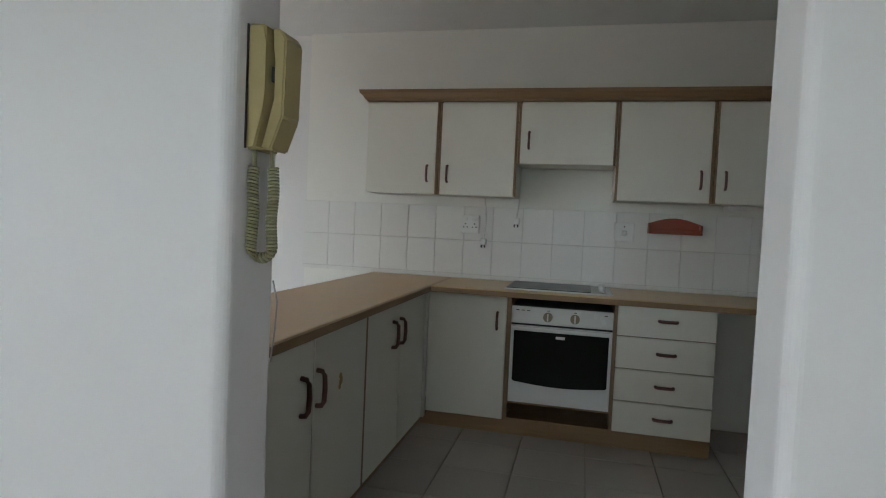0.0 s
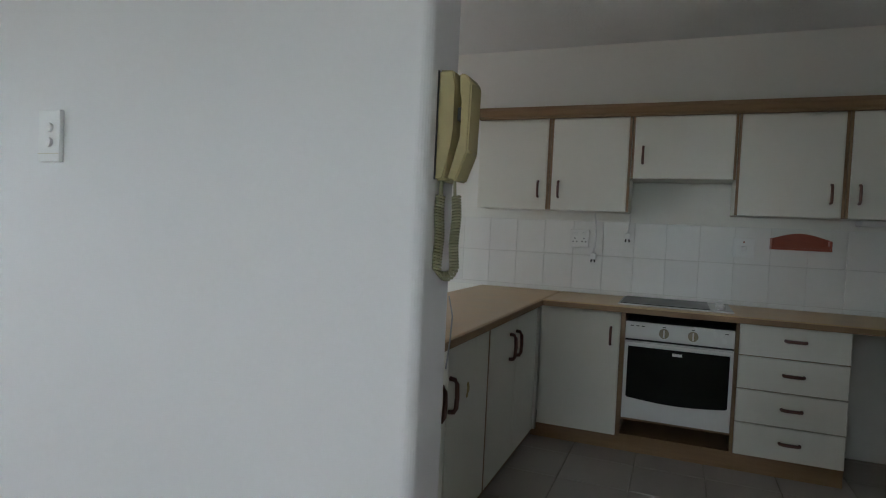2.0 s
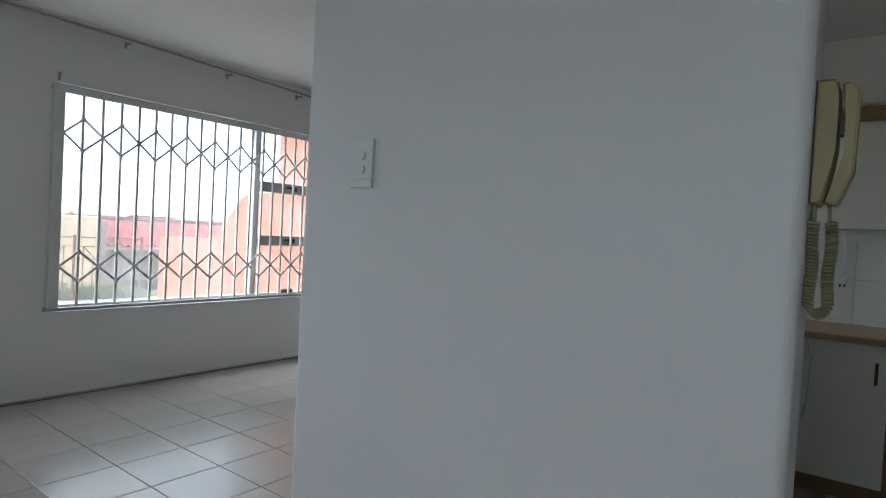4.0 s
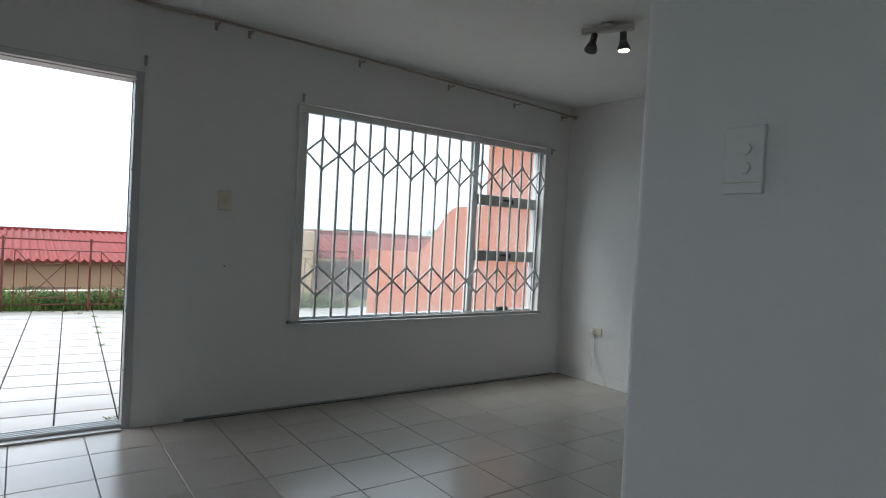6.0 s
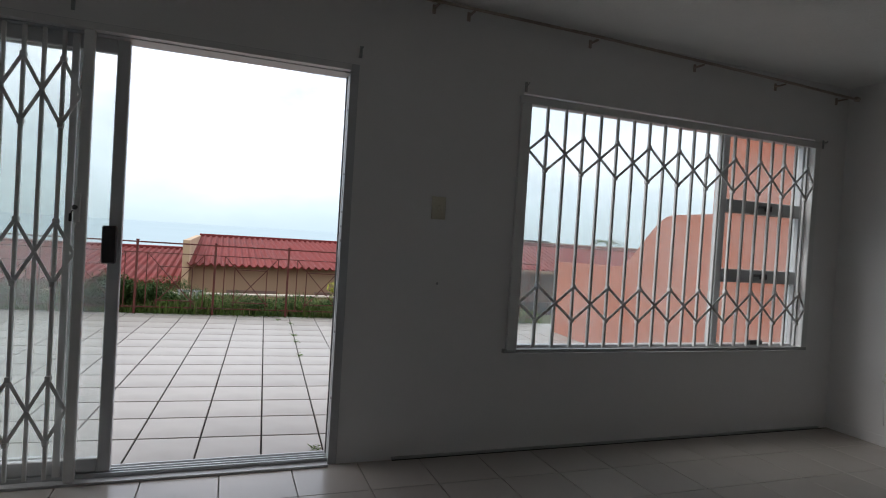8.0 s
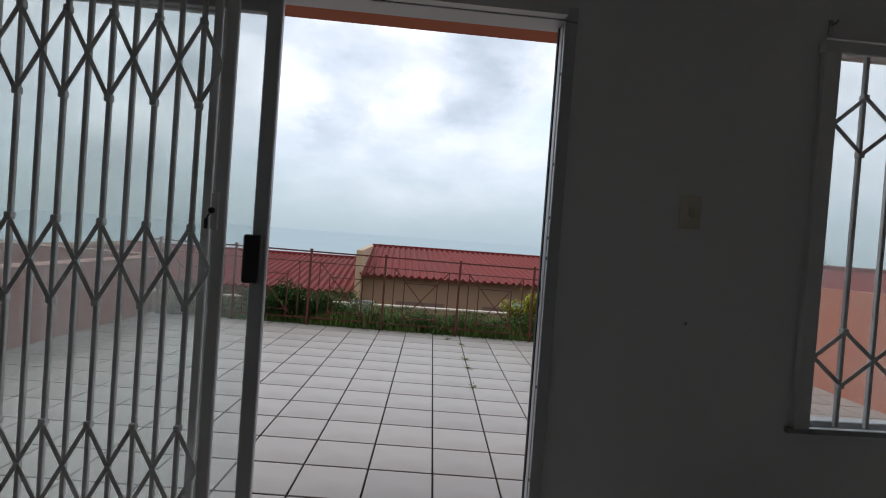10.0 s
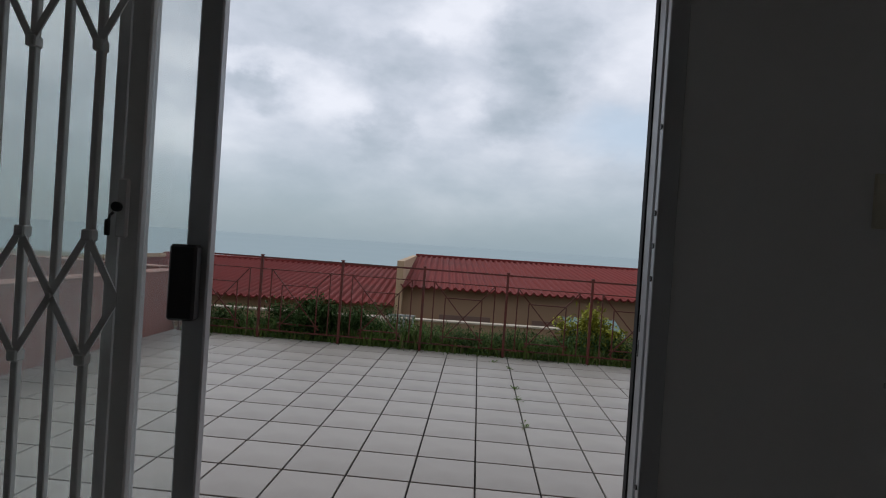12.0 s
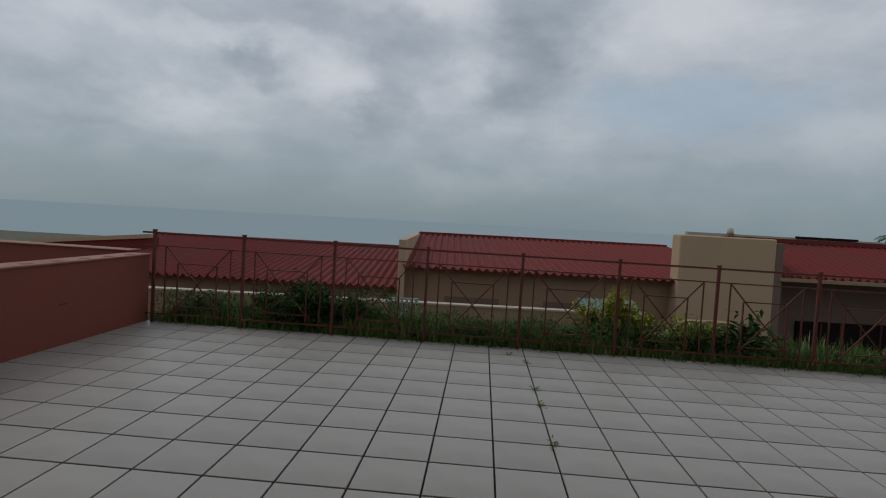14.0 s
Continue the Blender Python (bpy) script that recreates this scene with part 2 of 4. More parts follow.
M_PINKCOPE = material("pink_coping", (0.3, 0.145, 0.11), 0.85, vary=0.2, scale=4, fine=50, bump=0.3, stain=(0.2, 0.08, 0.06), stain_at=(0.5, 0.7))
M_GUN = material("gunmetal", (0.13, 0.125, 0.12), 0.4, metal=0.6, vary=0.1, scale=20, fine=120, bump=0.03)
M_TAN = material("tan_plaster", (0.44, 0.31, 0.19), 0.85, vary=0.08, scale=1.2, fine=40, bump=0.3, stain=(0.3, 0.22, 0.15), stain_at=(0.58, 0.85))
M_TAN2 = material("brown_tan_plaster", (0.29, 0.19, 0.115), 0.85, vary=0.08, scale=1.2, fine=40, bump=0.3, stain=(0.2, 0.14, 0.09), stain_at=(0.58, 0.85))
M_CAPSTONE = material("pale_coping", (0.42, 0.36, 0.28), 0.8, vary=0.12, scale=4, fine=60, bump=0.2)
M_ROOF = material("red_roof_sheet", (0.165, 0.03, 0.026), 0.85, spec=0.2, vary=0.2, scale=1.4, fine=40, bump=0.1, stain=(0.13, 0.035, 0.03), stain_at=(0.48, 0.75))
M_FENCE = material("rust_red_paint", (0.1, 0.02, 0.012), 0.65, vary=0.3, scale=14, fine=120, bump=0.25, stain=(0.06, 0.025, 0.015), stain_at=(0.5, 0.7))
M_SOIL = material("garden_soil", (0.09, 0.08, 0.05), 0.95, vary=0.35, scale=2.0, fine=30, bump=0.6, stain=(0.06, 0.09, 0.03), stain_at=(0.45, 0.65), depth=0.03)
M_SEA = material("sea_water", (0.33, 0.4, 0.42), 1.0, vary=0.06, scale=0.004, fine=0.05, bump=0.0, spec=0.0)
M_GRASS = material("grass_blade", (0.1, 0.168, 0.036), 0.75, spec=0.15, vary=0.45, scale=3.0, fine=30, bump=0.0)
M_DRYGRASS = material("dry_grass", (0.22, 0.2, 0.09), 0.7, vary=0.3, scale=3.0, fine=30, bump=0.0)
M_LEAF = material("shrub_leaf", (0.045, 0.088, 0.024), 0.75, spec=0.12, vary=0.45, scale=6.0, fine=30, bump=0.0)
M_YLEAF = material("yellow_green_leaf", (0.3, 0.31, 0.045), 0.75, spec=0.12, vary=0.45, scale=6.0, fine=30, bump=0.0)
# brown with the eaves' shade in its colour; vents and downpipe share it
M_BROWNSHADE = material("shaded_brown_plaster", (0.17, 0.11, 0.085), 0.85, vary=0.1, scale=1.2, fine=40, bump=0.3)
M_STEM = material("plant_stem", (0.1, 0.08, 0.05), 0.8, vary=0.3, scale=8.0, fine=60, bump=0.2)
M_TEAL = material("teal_corrugated_sheet", (0.1, 0.165, 0.155), 0.55, vary=0.15, scale=4, fine=40, bump=0.1)
M_VOID = material("dark_room", (0.014, 0.011, 0.01), 0.85, spec=0.1, vary=0.3, scale=2, fine=20, bump=0.0)


# ---- building helpers ----
def box(bm, x0, x1, y0, y1, z0, z1, bevel=0.0, seg=1):
    """A box between two corners, added to bm."""
    vs = [bm.verts.new((x, y, z)) for x in (x0, x1) for y in (y0, y1) for z in (z0, z1)]
    fs = [bm.faces.new([vs[i] for i in q]) for q in ((0, 1, 3, 2), (4, 6, 7, 5), (0, 4, 5, 1), (2, 3, 7, 6), (0, 2, 6, 4), (1, 5, 7, 3))]
    if bevel:
        es = list({e for f in fs for e in f.edges})
        bmesh.ops.bevel(bm, geom=es, offset=bevel, segments=seg, profile=0.6, affect="EDGES")
    return bm


def bar(bm, a, b, w, d=None, up=(0, 1, 0)):
    """A straight bar of section w by d from a to b."""
    a, b = Vector(a), Vector(b)
    d = d or w
    along = (b - a).normalized()
    s = along.cross(Vector(up))
    if s.length < 1e-4:
        s = along.cross(Vector((1, 0, 0)))
    s.normalize()
    u = s.cross(along).normalized()
    ring = []
    for p in (a, b):
        ring.append([bm.verts.new(p + s * i * w / 2 + u * j * d / 2) for i, j in ((-1, -1), (1, -1), (1, 1), (-1, 1))])
    for k in range(4):
        bm.faces.new((ring[0][k], ring[0][(k + 1) % 4], ring[1][(k + 1) % 4], ring[1][k]))
    bm.faces.new(ring[0][::-1])
    bm.faces.new(ring[1])
    return bm


def tube(bm, pts, r, n=8, taper=None):
    """A round tube along points."""
    pts = [Vector(p) for p in pts]
    rings = []
    for i, p in enumerate(pts):
        t = (pts[min(i + 1, len(pts) - 1)] - pts[max(i - 1, 0)]).normalized()
        s = t.cross(Vector((0.13, 0.31, 0.94)))
        if s.length < 1e-3:
            s = t.cross(Vector((1, 0, 0)))
        s.normalize()
        u = s.cross(t)
        rr = r if taper is None else r + (taper - r) * i / (len(pts) - 1)
        rings.append([bm.verts.new(p + (s * math.cos(2 * math.pi * k / n) + u * math.sin(2 * math.pi * k / n)) * rr) for k in range(n)])
    for a, b in zip(rings, rings[1:]):
        for k in range(n):
            f = bm.faces.new((a[k], a[(k + 1) % n], b[(k + 1) % n], b[k]))
            f.smooth = True
    bm.faces.new(rings[0][::-1])
    bm.faces.new(rings[-1])
    return bm


def prism(bm, outline, axis, lo, hi):
    """An outline of (a, b) pairs swept along an axis from lo to hi."""
    def at(a, b, c):
        return {"x": (c, a, b), "y": (a, c, b), "z": (a, b, c)}[axis]
    v0 = [bm.verts.new(at(a, b, lo)) for a, b in outline]
    v1 = [bm.verts.new(at(a, b, hi)) for a, b in outline]
    n = len(outline)
    for k in range(n):
        bm.faces.new((v0[k], v0[(k + 1) % n], v1[(k + 1) % n], v1[k]))
    bm.faces.new(v0[::-1])
    bm.faces.new(v1)
    return bm


def mesh_of(name, bm, material):
    bmesh.ops.recalc_face_normals(bm, faces=bm.faces)
    me = bpy.data.meshes.new(name)
    bm.to_mesh(me)
    bm.free()
    me.materials.append(material)
    return me


def part(name, bm, material, parent, label=""):
    ob = new(name, mesh_of(name, bm, material))
    ob.parent = parent
    if parent.parent is None:
        ob.matrix_parent_inverse = parent.matrix_basis.inverted()
    if label:
        tagged(ob, label)
    return ob


def thing(name, at, label, category, group=""):
    ob = new(name)
    ob.empty_display_size = 0.05
    ob.location = at
    ob.matrix_basis = Matrix.Translation(at)
    return tagged(ob, label, category, group)


def solid(name, bm, material, label, category, kind="structure"):
    return tagged(new(name, mesh_of(name, bm, material)), label, category, kind=kind)


B = bmesh.new
CEIL = 2.505
XR, XL, YB = 3.64, -2.9, -6.9
PX0, PX1 = 0.53, 0.69

# ---- structure of the flat ----
bm = B()
box(bm, XL - 0.2, XR + 0.2, YB - 0.2, 0.0, -0.2, -0.012)
floor = solid("floor", bm, M_GROUT, "grout bed under pale ceramic floor tiles", "floor")
bm = B()
box(bm, XL - 0.2, XR + 0.2, YB - 0.2, 0.112, CEIL, CEIL + 0.2)
solid("ceiling", bm, M_CEIL, "white ceiling with a coarse stippled finish", "ceiling")
# facade, with the door and window openings
DX0, DX1, DZ = -2.42, 0.0, 2.1
WX0, WX1, WZ0, WZ1 = 0.97, 3.32, 0.575, 2.095
bm = B()
box(bm, XL - 0.2, DX0, 0.0, 0.1, -0.2, CEIL)
box(bm, DX0, DX1, 0.0, 0.1, DZ, CEIL)
box(bm, DX1, WX0, 0.0, 0.1, -0.2, CEIL)
box(bm, WX0, WX1, 0.0, 0.1, -0.2, WZ0)
box(bm, WX0, WX1, 0.0, 0.1, WZ1, CEIL)
box(bm, WX1, XR + 0.2, 0.0, 0.1, -0.2, CEIL)
box(bm, DX0, DX1, 0.0, 0.1, -0.2, -0.02)
solid("wall_north", bm, M_WALL, "white painted facade wall with door and window openings", "wall")
bm = B()
box(bm, XL - 0.6, XR + 0.6, 0.1, 0.112, 2.1, 3.2)
box(bm, XL - 0.6, DX0 - 0.01, 0.1, 0.112, -0.2, 2.1)
box(bm, DX1 + 0.01, WX0 - 0.01, 0.1, 0.112, -0.2, 2.1)
box(bm, WX0 - 0.01, WX1 + 0.01, 0.1, 0.112, -0.2, WZ0 - 0.03)
box(bm, WX1 + 0.01, XR + 0.6, 0.1, 0.112, -0.2, 2.1)
solid("wall_outside", bm, M_ORANGE, "terracotta plastered outside face of the facade", "wall")
bm = B()
box(bm, XR, XR + 0.2, -2.885, 0.0, -0.2, CEIL)
solid("wall_east", bm, M_WALL, "white painted living room side wall", "wall")
bm = B()
box(bm, 3.61, XR + 0.2, YB, -2.885, -0.2, CEIL)
solid("wall_kitchen", bm, M_KWALL, "off-white kitchen wall above a tiled splashback", "wall")
bm = B()
# unseen wall, with an opening made for the added fill-light window
box(bm, XL - 0.2, XL, -3.6, 0.0, -0.2, CEIL)
box(bm, XL - 0.2, XL, YB, -5.4, -0.2, CEIL)
box(bm, XL - 0.2, XL, -5.4, -3.6, -0.2, 1.25)
box(bm, XL - 0.2, XL, -5.4, -3.6, 2.15, CEIL)
solid("wall_west", bm, M_WALL, "white painted side wall", "wall")
bm = B()
box(bm, XL - 0.2, XR + 0.2, YB - 0.2, YB, -0.2, CEIL)
solid("wall_south", bm, M_WALL, "white painted back wall", "wall")


def rounded_wall(name, y0, y1, label):
    r = 0.022
    pts = []
    for cx, cy, a0 in ((PX1 - r, y1 - r, 0), (PX0 + r, y1 - r, 90), (PX0 + r, y0 + r, 180), (PX1 - r, y0 + r, 270)):
        for k in range(7):
            a = radians(a0 + 15 * k)
            pts.append((cx + r * math.cos(a), cy + r * math.sin(a)))
    b = prism(B(), pts, "z", -0.01, CEIL)
    return solid(name, b, M_WALL, label, "wall")


rounded_wall("wall_partition", -4.285, -3.06, "white painted partition wall with rounded corners")
rounded_wall("wall_hall", YB, -5.097, "white painted hall wall beside the kitchen opening")

# ---- patio ----
PZ = -0.03
FY = 5.37
TURN = Matrix.Rotation(radians(-3.3), 4, "Z") @ Matrix.Rotation(0.007, 4, "Y")


def turned(ob):
    """The patio lies a little askew to the facade and falls to one side."""
    ob.matrix_basis = TURN @ ob.matrix_basis
    return ob


bm = B()
box(bm, -3.97, 4.1, 0.0, FY + 0.06, -0.4, PZ - 0.012)
patio = solid("pavement", bm, M_PGROUT, "dark weathered joints under patio tiles", "pavement")
turned(patio)
# ground in one sheet down to the shore
def ground_z(x, y):
    if y < 6.2:
        return -0.1
    if y < 9.0:
        return -0.1 - (y - 6.2) / 2.8 * 1.6
    if y < 50:
        return -1.7
    return -1.7 - min(1, (y - 50) / 60) * 24
bm = B()
ys = [-60, -8, 0.2, 5.5, 6.2, 6.8, 7.6, 8.4, 9.0, 12, 20, 40, 50, 80, 110, 160, 260, 440, 700]
xs = [-700, -200, -60, -20, -10, -3.7, 0, 3.9, 10, 20, 60, 200, 700]
grid = [[bm.verts.new((x, y, ground_z(x, y) - (0.6 if y < 5.6 else 0) + (0.05 * math.sin(x * 1.7 + y * 2.3) if 5.6 < y < 9 else 0))) for x in xs] for y in ys]
for a, b in zip(grid, grid[1:]):
    for i in range(len(xs) - 1):
        bm.faces.new((a[i], a[i + 1], b[i + 1], b[i]))
solid("ground", bm, M_SOIL, "overgrown sloping ground beyond the patio", "ground")
bm = B()
vs = [bm.verts.new(p) for p in ((-4500, 80, -20), (4500, 80, -20), (4500, 4700, -20), (-4500, 4700, -20))]
bm.faces.new(vs)
solid("water", bm, M_SEA, "grey-green hazy sea up to the horizon", "sea")


def patio_wall(name, x0, x1, label):
    pts = [(0.35, -0.3), (4.6, -0.3), (4.6, 1.0), (3.8, 1.02), (3.3, 1.025)]
    for k in range(15):
        f = k / 14
        pts.append((3.12 - 0.97 * f, 1.03 + 0.61 * f * f * (3 - 2 * f)))
    pts += [(1.58, 1.64), (1.58, 2.9), (0.35, 2.9)]
    w = tagged(new(name, mesh_of(name, prism(B(), pts, "x", x0, x1), M_ORANGE)), label, "wall", kind="structure")
    return w


right_wall = patio_wall("wall_patio_1", 3.68, 3.88, "terracotta plastered patio wall with a swept top")
turned(right_wall)
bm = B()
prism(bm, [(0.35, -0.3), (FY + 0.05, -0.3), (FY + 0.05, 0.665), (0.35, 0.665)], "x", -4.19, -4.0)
left_wall = solid("wall_patio_2", bm, M_ORANGE_SHADED, "low terracotta plastered patio parapet", "wall")
b = B()
box(b, -4.21, -3.985, 0.35, FY + 0.06, 0.665, 0.682, 0.004)
part("coping", b, M_PINKCOPE, left_wall, "worn pinkish coping")
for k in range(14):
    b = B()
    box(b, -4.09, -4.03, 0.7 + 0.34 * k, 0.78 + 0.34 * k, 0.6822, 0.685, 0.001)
    part("missing_chip", b, M_ORANGE_SHADED, left_wall, "dark weathered patch")
b = B()
box(b, -4.0005, -3.994, 4.1, 4.2, 0.315, 0.33, 0.002)
part("weep_hole", b, M_FENCE, left_wall, "small dark drain slot")
turned(left_wall)
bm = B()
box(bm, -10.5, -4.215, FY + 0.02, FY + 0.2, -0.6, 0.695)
next_wall = solid("wall_patio_3", bm, M_ORANGE_SHADED, "terracotta plastered end wall of the neighbouring patio", "wall")
b = B()
box(b, -10.5, -4.2, FY, FY + 0.22, 0.695, 0.71, 0.004)
part("coping", b, M_PINKCOPE, next_wall, "worn pinkish coping")
turned(next_wall)

bm = B()
box(bm, -2.7, 0.4, 0.114, 1.4, 2.449, 2.6, 0.01)
solid("eaves_soffit", bm, M_ORANGE, "terracotta plastered eaves over the patio door", "eaves")


# ---- fence ----
fence = thing("fence", (0, FY, PZ), "rust-red painted steel patio fence with crossed bars", "fence")
posts = [-3.92 + 0.957 * k for k in range(9)]
for x in posts:
    part("post", bar(B(), (x, FY, PZ - 0.02), (x, FY, 0.93), 0.027), M_FENCE, fence)
    cap = B()
    box(cap, x - 0.02, x + 0.02, FY - 0.02, FY + 0.02, 0.93, 0.945, 0.004)
    part("post_cap", cap, M_FENCE, fence)
for z, w in ((0.91, 0.019), (0.775, 0.012), (0.06, 0.015)):
    part("rail", bar(B(), (-4.05, FY, z), (3.75, FY, z), w), M_FENCE, fence)
for a, b in zip(posts, posts[1:]):
    w = b - a
    for f in (0.13, 0.86):
        part("bar", bar(B(), (a + w * f, FY, 0.06), (a + w * f, FY, 0.775), 0.0125), M_FENCE, fence)
    for f in (0.27, 0.71):
        part("bar", bar(B(), (a + w * f, FY, 0.06), (a + w * f, FY, 0.6), 0.0125), M_FENCE, fence)
    part("brace", bar(B(), (a + w * 0.13, FY + 0.012, 0.775), (a + w * 0.75, FY + 0.012, 0.1), 0.0115), M_FENCE, fence)
    part("brace", bar(B(), (a + w * 0.86, FY - 0.012, 0.775), (a + w * 0.24, FY - 0.012, 0.1), 0.0115), M_FENCE, fence)
    part("crossbar", bar(B(), (a + w * 0.27, FY, 0.6), (a + w * 0.71, FY, 0.6), 0.0115), M_FENCE, fence)
    part("crossbar", bar(B(), (a + w * 0.24, FY, 0.15), (a + w * 0.75, FY, 0.15), 0.0115), M_FENCE, fence)


turned(fence)


# ---- houses below ----
def corrugated(x0, x1, y0, z0, y1, z1, pitch=0.165, amp=0.036):
    """A pitched sheet whose ribs run up the slope, with a thin edge."""
    b = B()
    n = int((x1 - x0) / pitch * 6)
    rows = []
    for y, z in ((y0, z0), (y1, z1)):
        rows.append([b.verts.new((x0 + (x1 - x0) * k / n, y, z + amp * max(-0.45, math.cos(2 * math.pi * k / 6)))) for k in range(n + 1)])
        rows.append([b.verts.new((x0 + (x1 - x0) * k / n, y, z - 0.03 + amp * max(-0.45, math.cos(2 * math.pi * k / 6)))) for k in range(n + 1)])
    for i, j in ((0, 2), (3, 1), (1, 0), (2, 3)):
        for k in range(n):
            b.faces.new((rows[i][k], rows[i][k + 1], rows[j][k + 1], rows[j][k]))
    return b


def house(x0, x1, y0, eave, y1, ridge, label, vents=(), deep=0.3, paint=None):
    h = thing("house", ((x0 + x1) / 2, (y0 + y1) / 2, -1.7), label, "house", "houses below the patio")
    b = B()
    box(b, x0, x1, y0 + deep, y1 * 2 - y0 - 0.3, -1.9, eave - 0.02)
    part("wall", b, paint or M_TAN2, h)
    part("roof", corrugated(x0, x1, y0, eave, y1, ridge), M_ROOF, h, "red corrugated roof sheets")
    part("roof", corrugated(x0, x1, y1 * 2 - y0, eave, y1, ridge), M_ROOF, h, "red corrugated roof sheets")
    part("ridge_cap", bar(B(), (x0, y1, ridge + 0.01), (x1, y1, ridge + 0.01), 0.4, 0.09, up=(0, 0, 1)), M_ROOF, h)
    part("gable", prism(B(), [(y0 + 0.3, eave - 0.05), (y1 * 2 - y0 - 0.3, eave - 0.05), (y1, ridge - 0.02)], "x", x0 + 0.02, x1 - 0.02), M_TAN, h)
    for vx in vents:
        b = B()
        box(b, vx - 0.55, vx + 0.55, y0 + 0.27, y0 + 0.32, -0.42, -0.3)
        part("vent", b, M_BROWNSHADE, h, "dark ventilation slot")
    return h


ha = house(-1.4, 5.9, 11, 0.29, 17, 0.796, "tan house with a red corrugated roof", (0.0, 2.0))
b = B()
box(b, -1.5, -1.36, 11.05, 17.0, -1.8, 0.8)
part("parapet", b, M_TAN, ha, "tan plastered end parapet")
hb = house(-9.2, -1.52, 11, -0.13, 17, 0.35, "lower tan house with a red corrugated roof")
# wall colour darkened to stand for the shade under the deep eaves
hc = house(5.88, 15.5, 11, 0.49, 13.2, 1.165, "tan house with a red roof and barred window", deep=0.9, paint=M_BROWNSHADE)
b = B()
box(b, 3.95, 5.81, 10.88, 11.3, -1.8, 1.2, 0.02)
part("tower", b, M_TAN, hc, "plain tan plastered block")
b = B()
box(b, 6.88, 10.4, 11.82, 11.91, -1.42, -0.49)
win = part("window", b, M_VOID, hc, "dark window opening")
for k in range(9):
    part("burglar_bar", bar(B(), (6.95 + 0.42 * k, 11.8, -1.42), (6.95 + 0.42 * k, 11.8, -0.49), 0.03), M_FENCE, win)
part("gutter", bar(B(), (5.95, 10.95, 0.43), (15.5, 10.95, 0.43), 0.07, 0.06), M_TAN2, hc)
part("coping", bar(B(), (5.0, 13.25, 1.235), (15.5, 13.25, 1.2), 0.16, 0.07, up=(0, 0, 1)), M_CAPSTONE, hc, "pale ridge coping")
part("coping_patch", bar(B(), (7.5, 13.15, 1.27), (8.9, 13.15, 1.268), 0.1, 0.05, up=(0, 0, 1)), M_VOID, hc, "dark flashing on the ridge")
# dark box added for the shaded strip at the block's right edge
b = B()
box(b, 5.82, 6.0, 10.95, 11.85, -1.8, 1.13, 0.01)
part("shade_strip", b, M_BROWNSHADE, hc, "brown box standing for the shaded recess beside the block")
part("downpipe", tube(B(), [(6.12, 11.78, 0.4), (6.12, 11.78, -1.7)], 0.045, 10), M_BROWNSHADE, hc)
part("finial", tube(B(), [(6.0, 13.2, 1.26), (6.0, 13.2, 1.33), (6.0, 13.2, 1.4)], 0.09, 10, 0.05), M_CAPSTONE, hc)
hd = thing("house", (-9, 14, -1.7), "far tan house end with a sloping red roof", "house", "houses below the patio")
part("wall", prism(B(), [(-10.8, -1.9), (-7.9, -1.9), (-7.9, 0.42), (-10.8, 0.15)], "y", 13.9, 14.4), M_ROOF, hd, "red roof slope")
part("verge", bar(B(), (-10.85, 14.0, 0.17), (-7.85, 14.0, 0.45), 0.3, 0.1, up=(0, 0, 1)), M_TAN, hd, "tan plastered verge")
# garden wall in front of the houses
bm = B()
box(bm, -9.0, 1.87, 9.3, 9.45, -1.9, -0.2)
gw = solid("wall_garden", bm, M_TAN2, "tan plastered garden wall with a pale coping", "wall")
b = B()
box(b, -9.0, 1.87, 9.28, 9.47, -0.2, -0.172)
part("coping", b, M_CAPSTONE, gw)
bm = B()
pts = [(2.5, -1.9), (4.2, -1.9), (4.2, -0.22), (3.5, -0.22), (3.42, -0.25), (3.3, -0.36), (3.15, -0.5), (2.9, -0.58), (2.5, -0.6)]
prism(bm, pts, "y", 9.2, 9.4)
solid("wall_gatepost", bm, M_TAN2, "tan curved end of a garden wall", "wall")
lamp = thing("garden_lamp", (-1.54, 9.15, -1.7), "small round garden lamp on a post before the wall", "lamp")
part("post", tube(B(), [(-1.54, 9.15, -1.75), (-1.54, 9.15, -0.27)], 0.025, 8), M_STEM, lamp)
b = B()
bmesh.ops.create_uvsphere(b, u_segments=14, v_segments=9, radius=0.07, matrix=Matrix.Translation((-1.54, 9.15, -0.21)))
part("globe", b, M_CAPSTONE, lamp, "pale dusty globe")
sg = thing("side_gate", (-1.2, 9.2, -1.7), "grey metal slatted side gate by the garden wall", "gate")
for k in range(6):
    b = B()
    box(b, -1.43 + 0.08 * k, -1.39 + 0.08 * k, 9.19, 9.205, -1.75, -0.13, 0.003)
    part("slat", b, M_GREYFRAME, sg)
for z in (-0.13, -0.8):
    b = B()
    box(b, -1.45, -0.97, 9.18, 9.215, z, z + 0.035, 0.003)
    part("rail", b, M_GREYFRAME, sg)
canopy = thing("lean_to_roof", (2.3, 9.9, -0.3), "small pale teal corrugated lean-to roof", "roof")
part("sheet", corrugated(1.95, 3.0, 9.7, -0.34, 10.6, -0.1, 0.13, 0.02), M_TEAL, canopy)


# ---- planting ----
def leaf(b, p, d, length, width):
    side = d.cross(Vector((0, 0, 1)))
    if side.length < 1e-3:
        side = Vector((1, 0, 0))
    side.normalize()
    q = p + d * length * 0.5 + Vector((0, 0, length * 0.06))
    e = p + d * length - Vector((0, 0, length * 0.12))
    v = [b.verts.new(c) for c in (p, q + side * width / 2, e, q - side * width / 2)]
    b.faces.new(v)


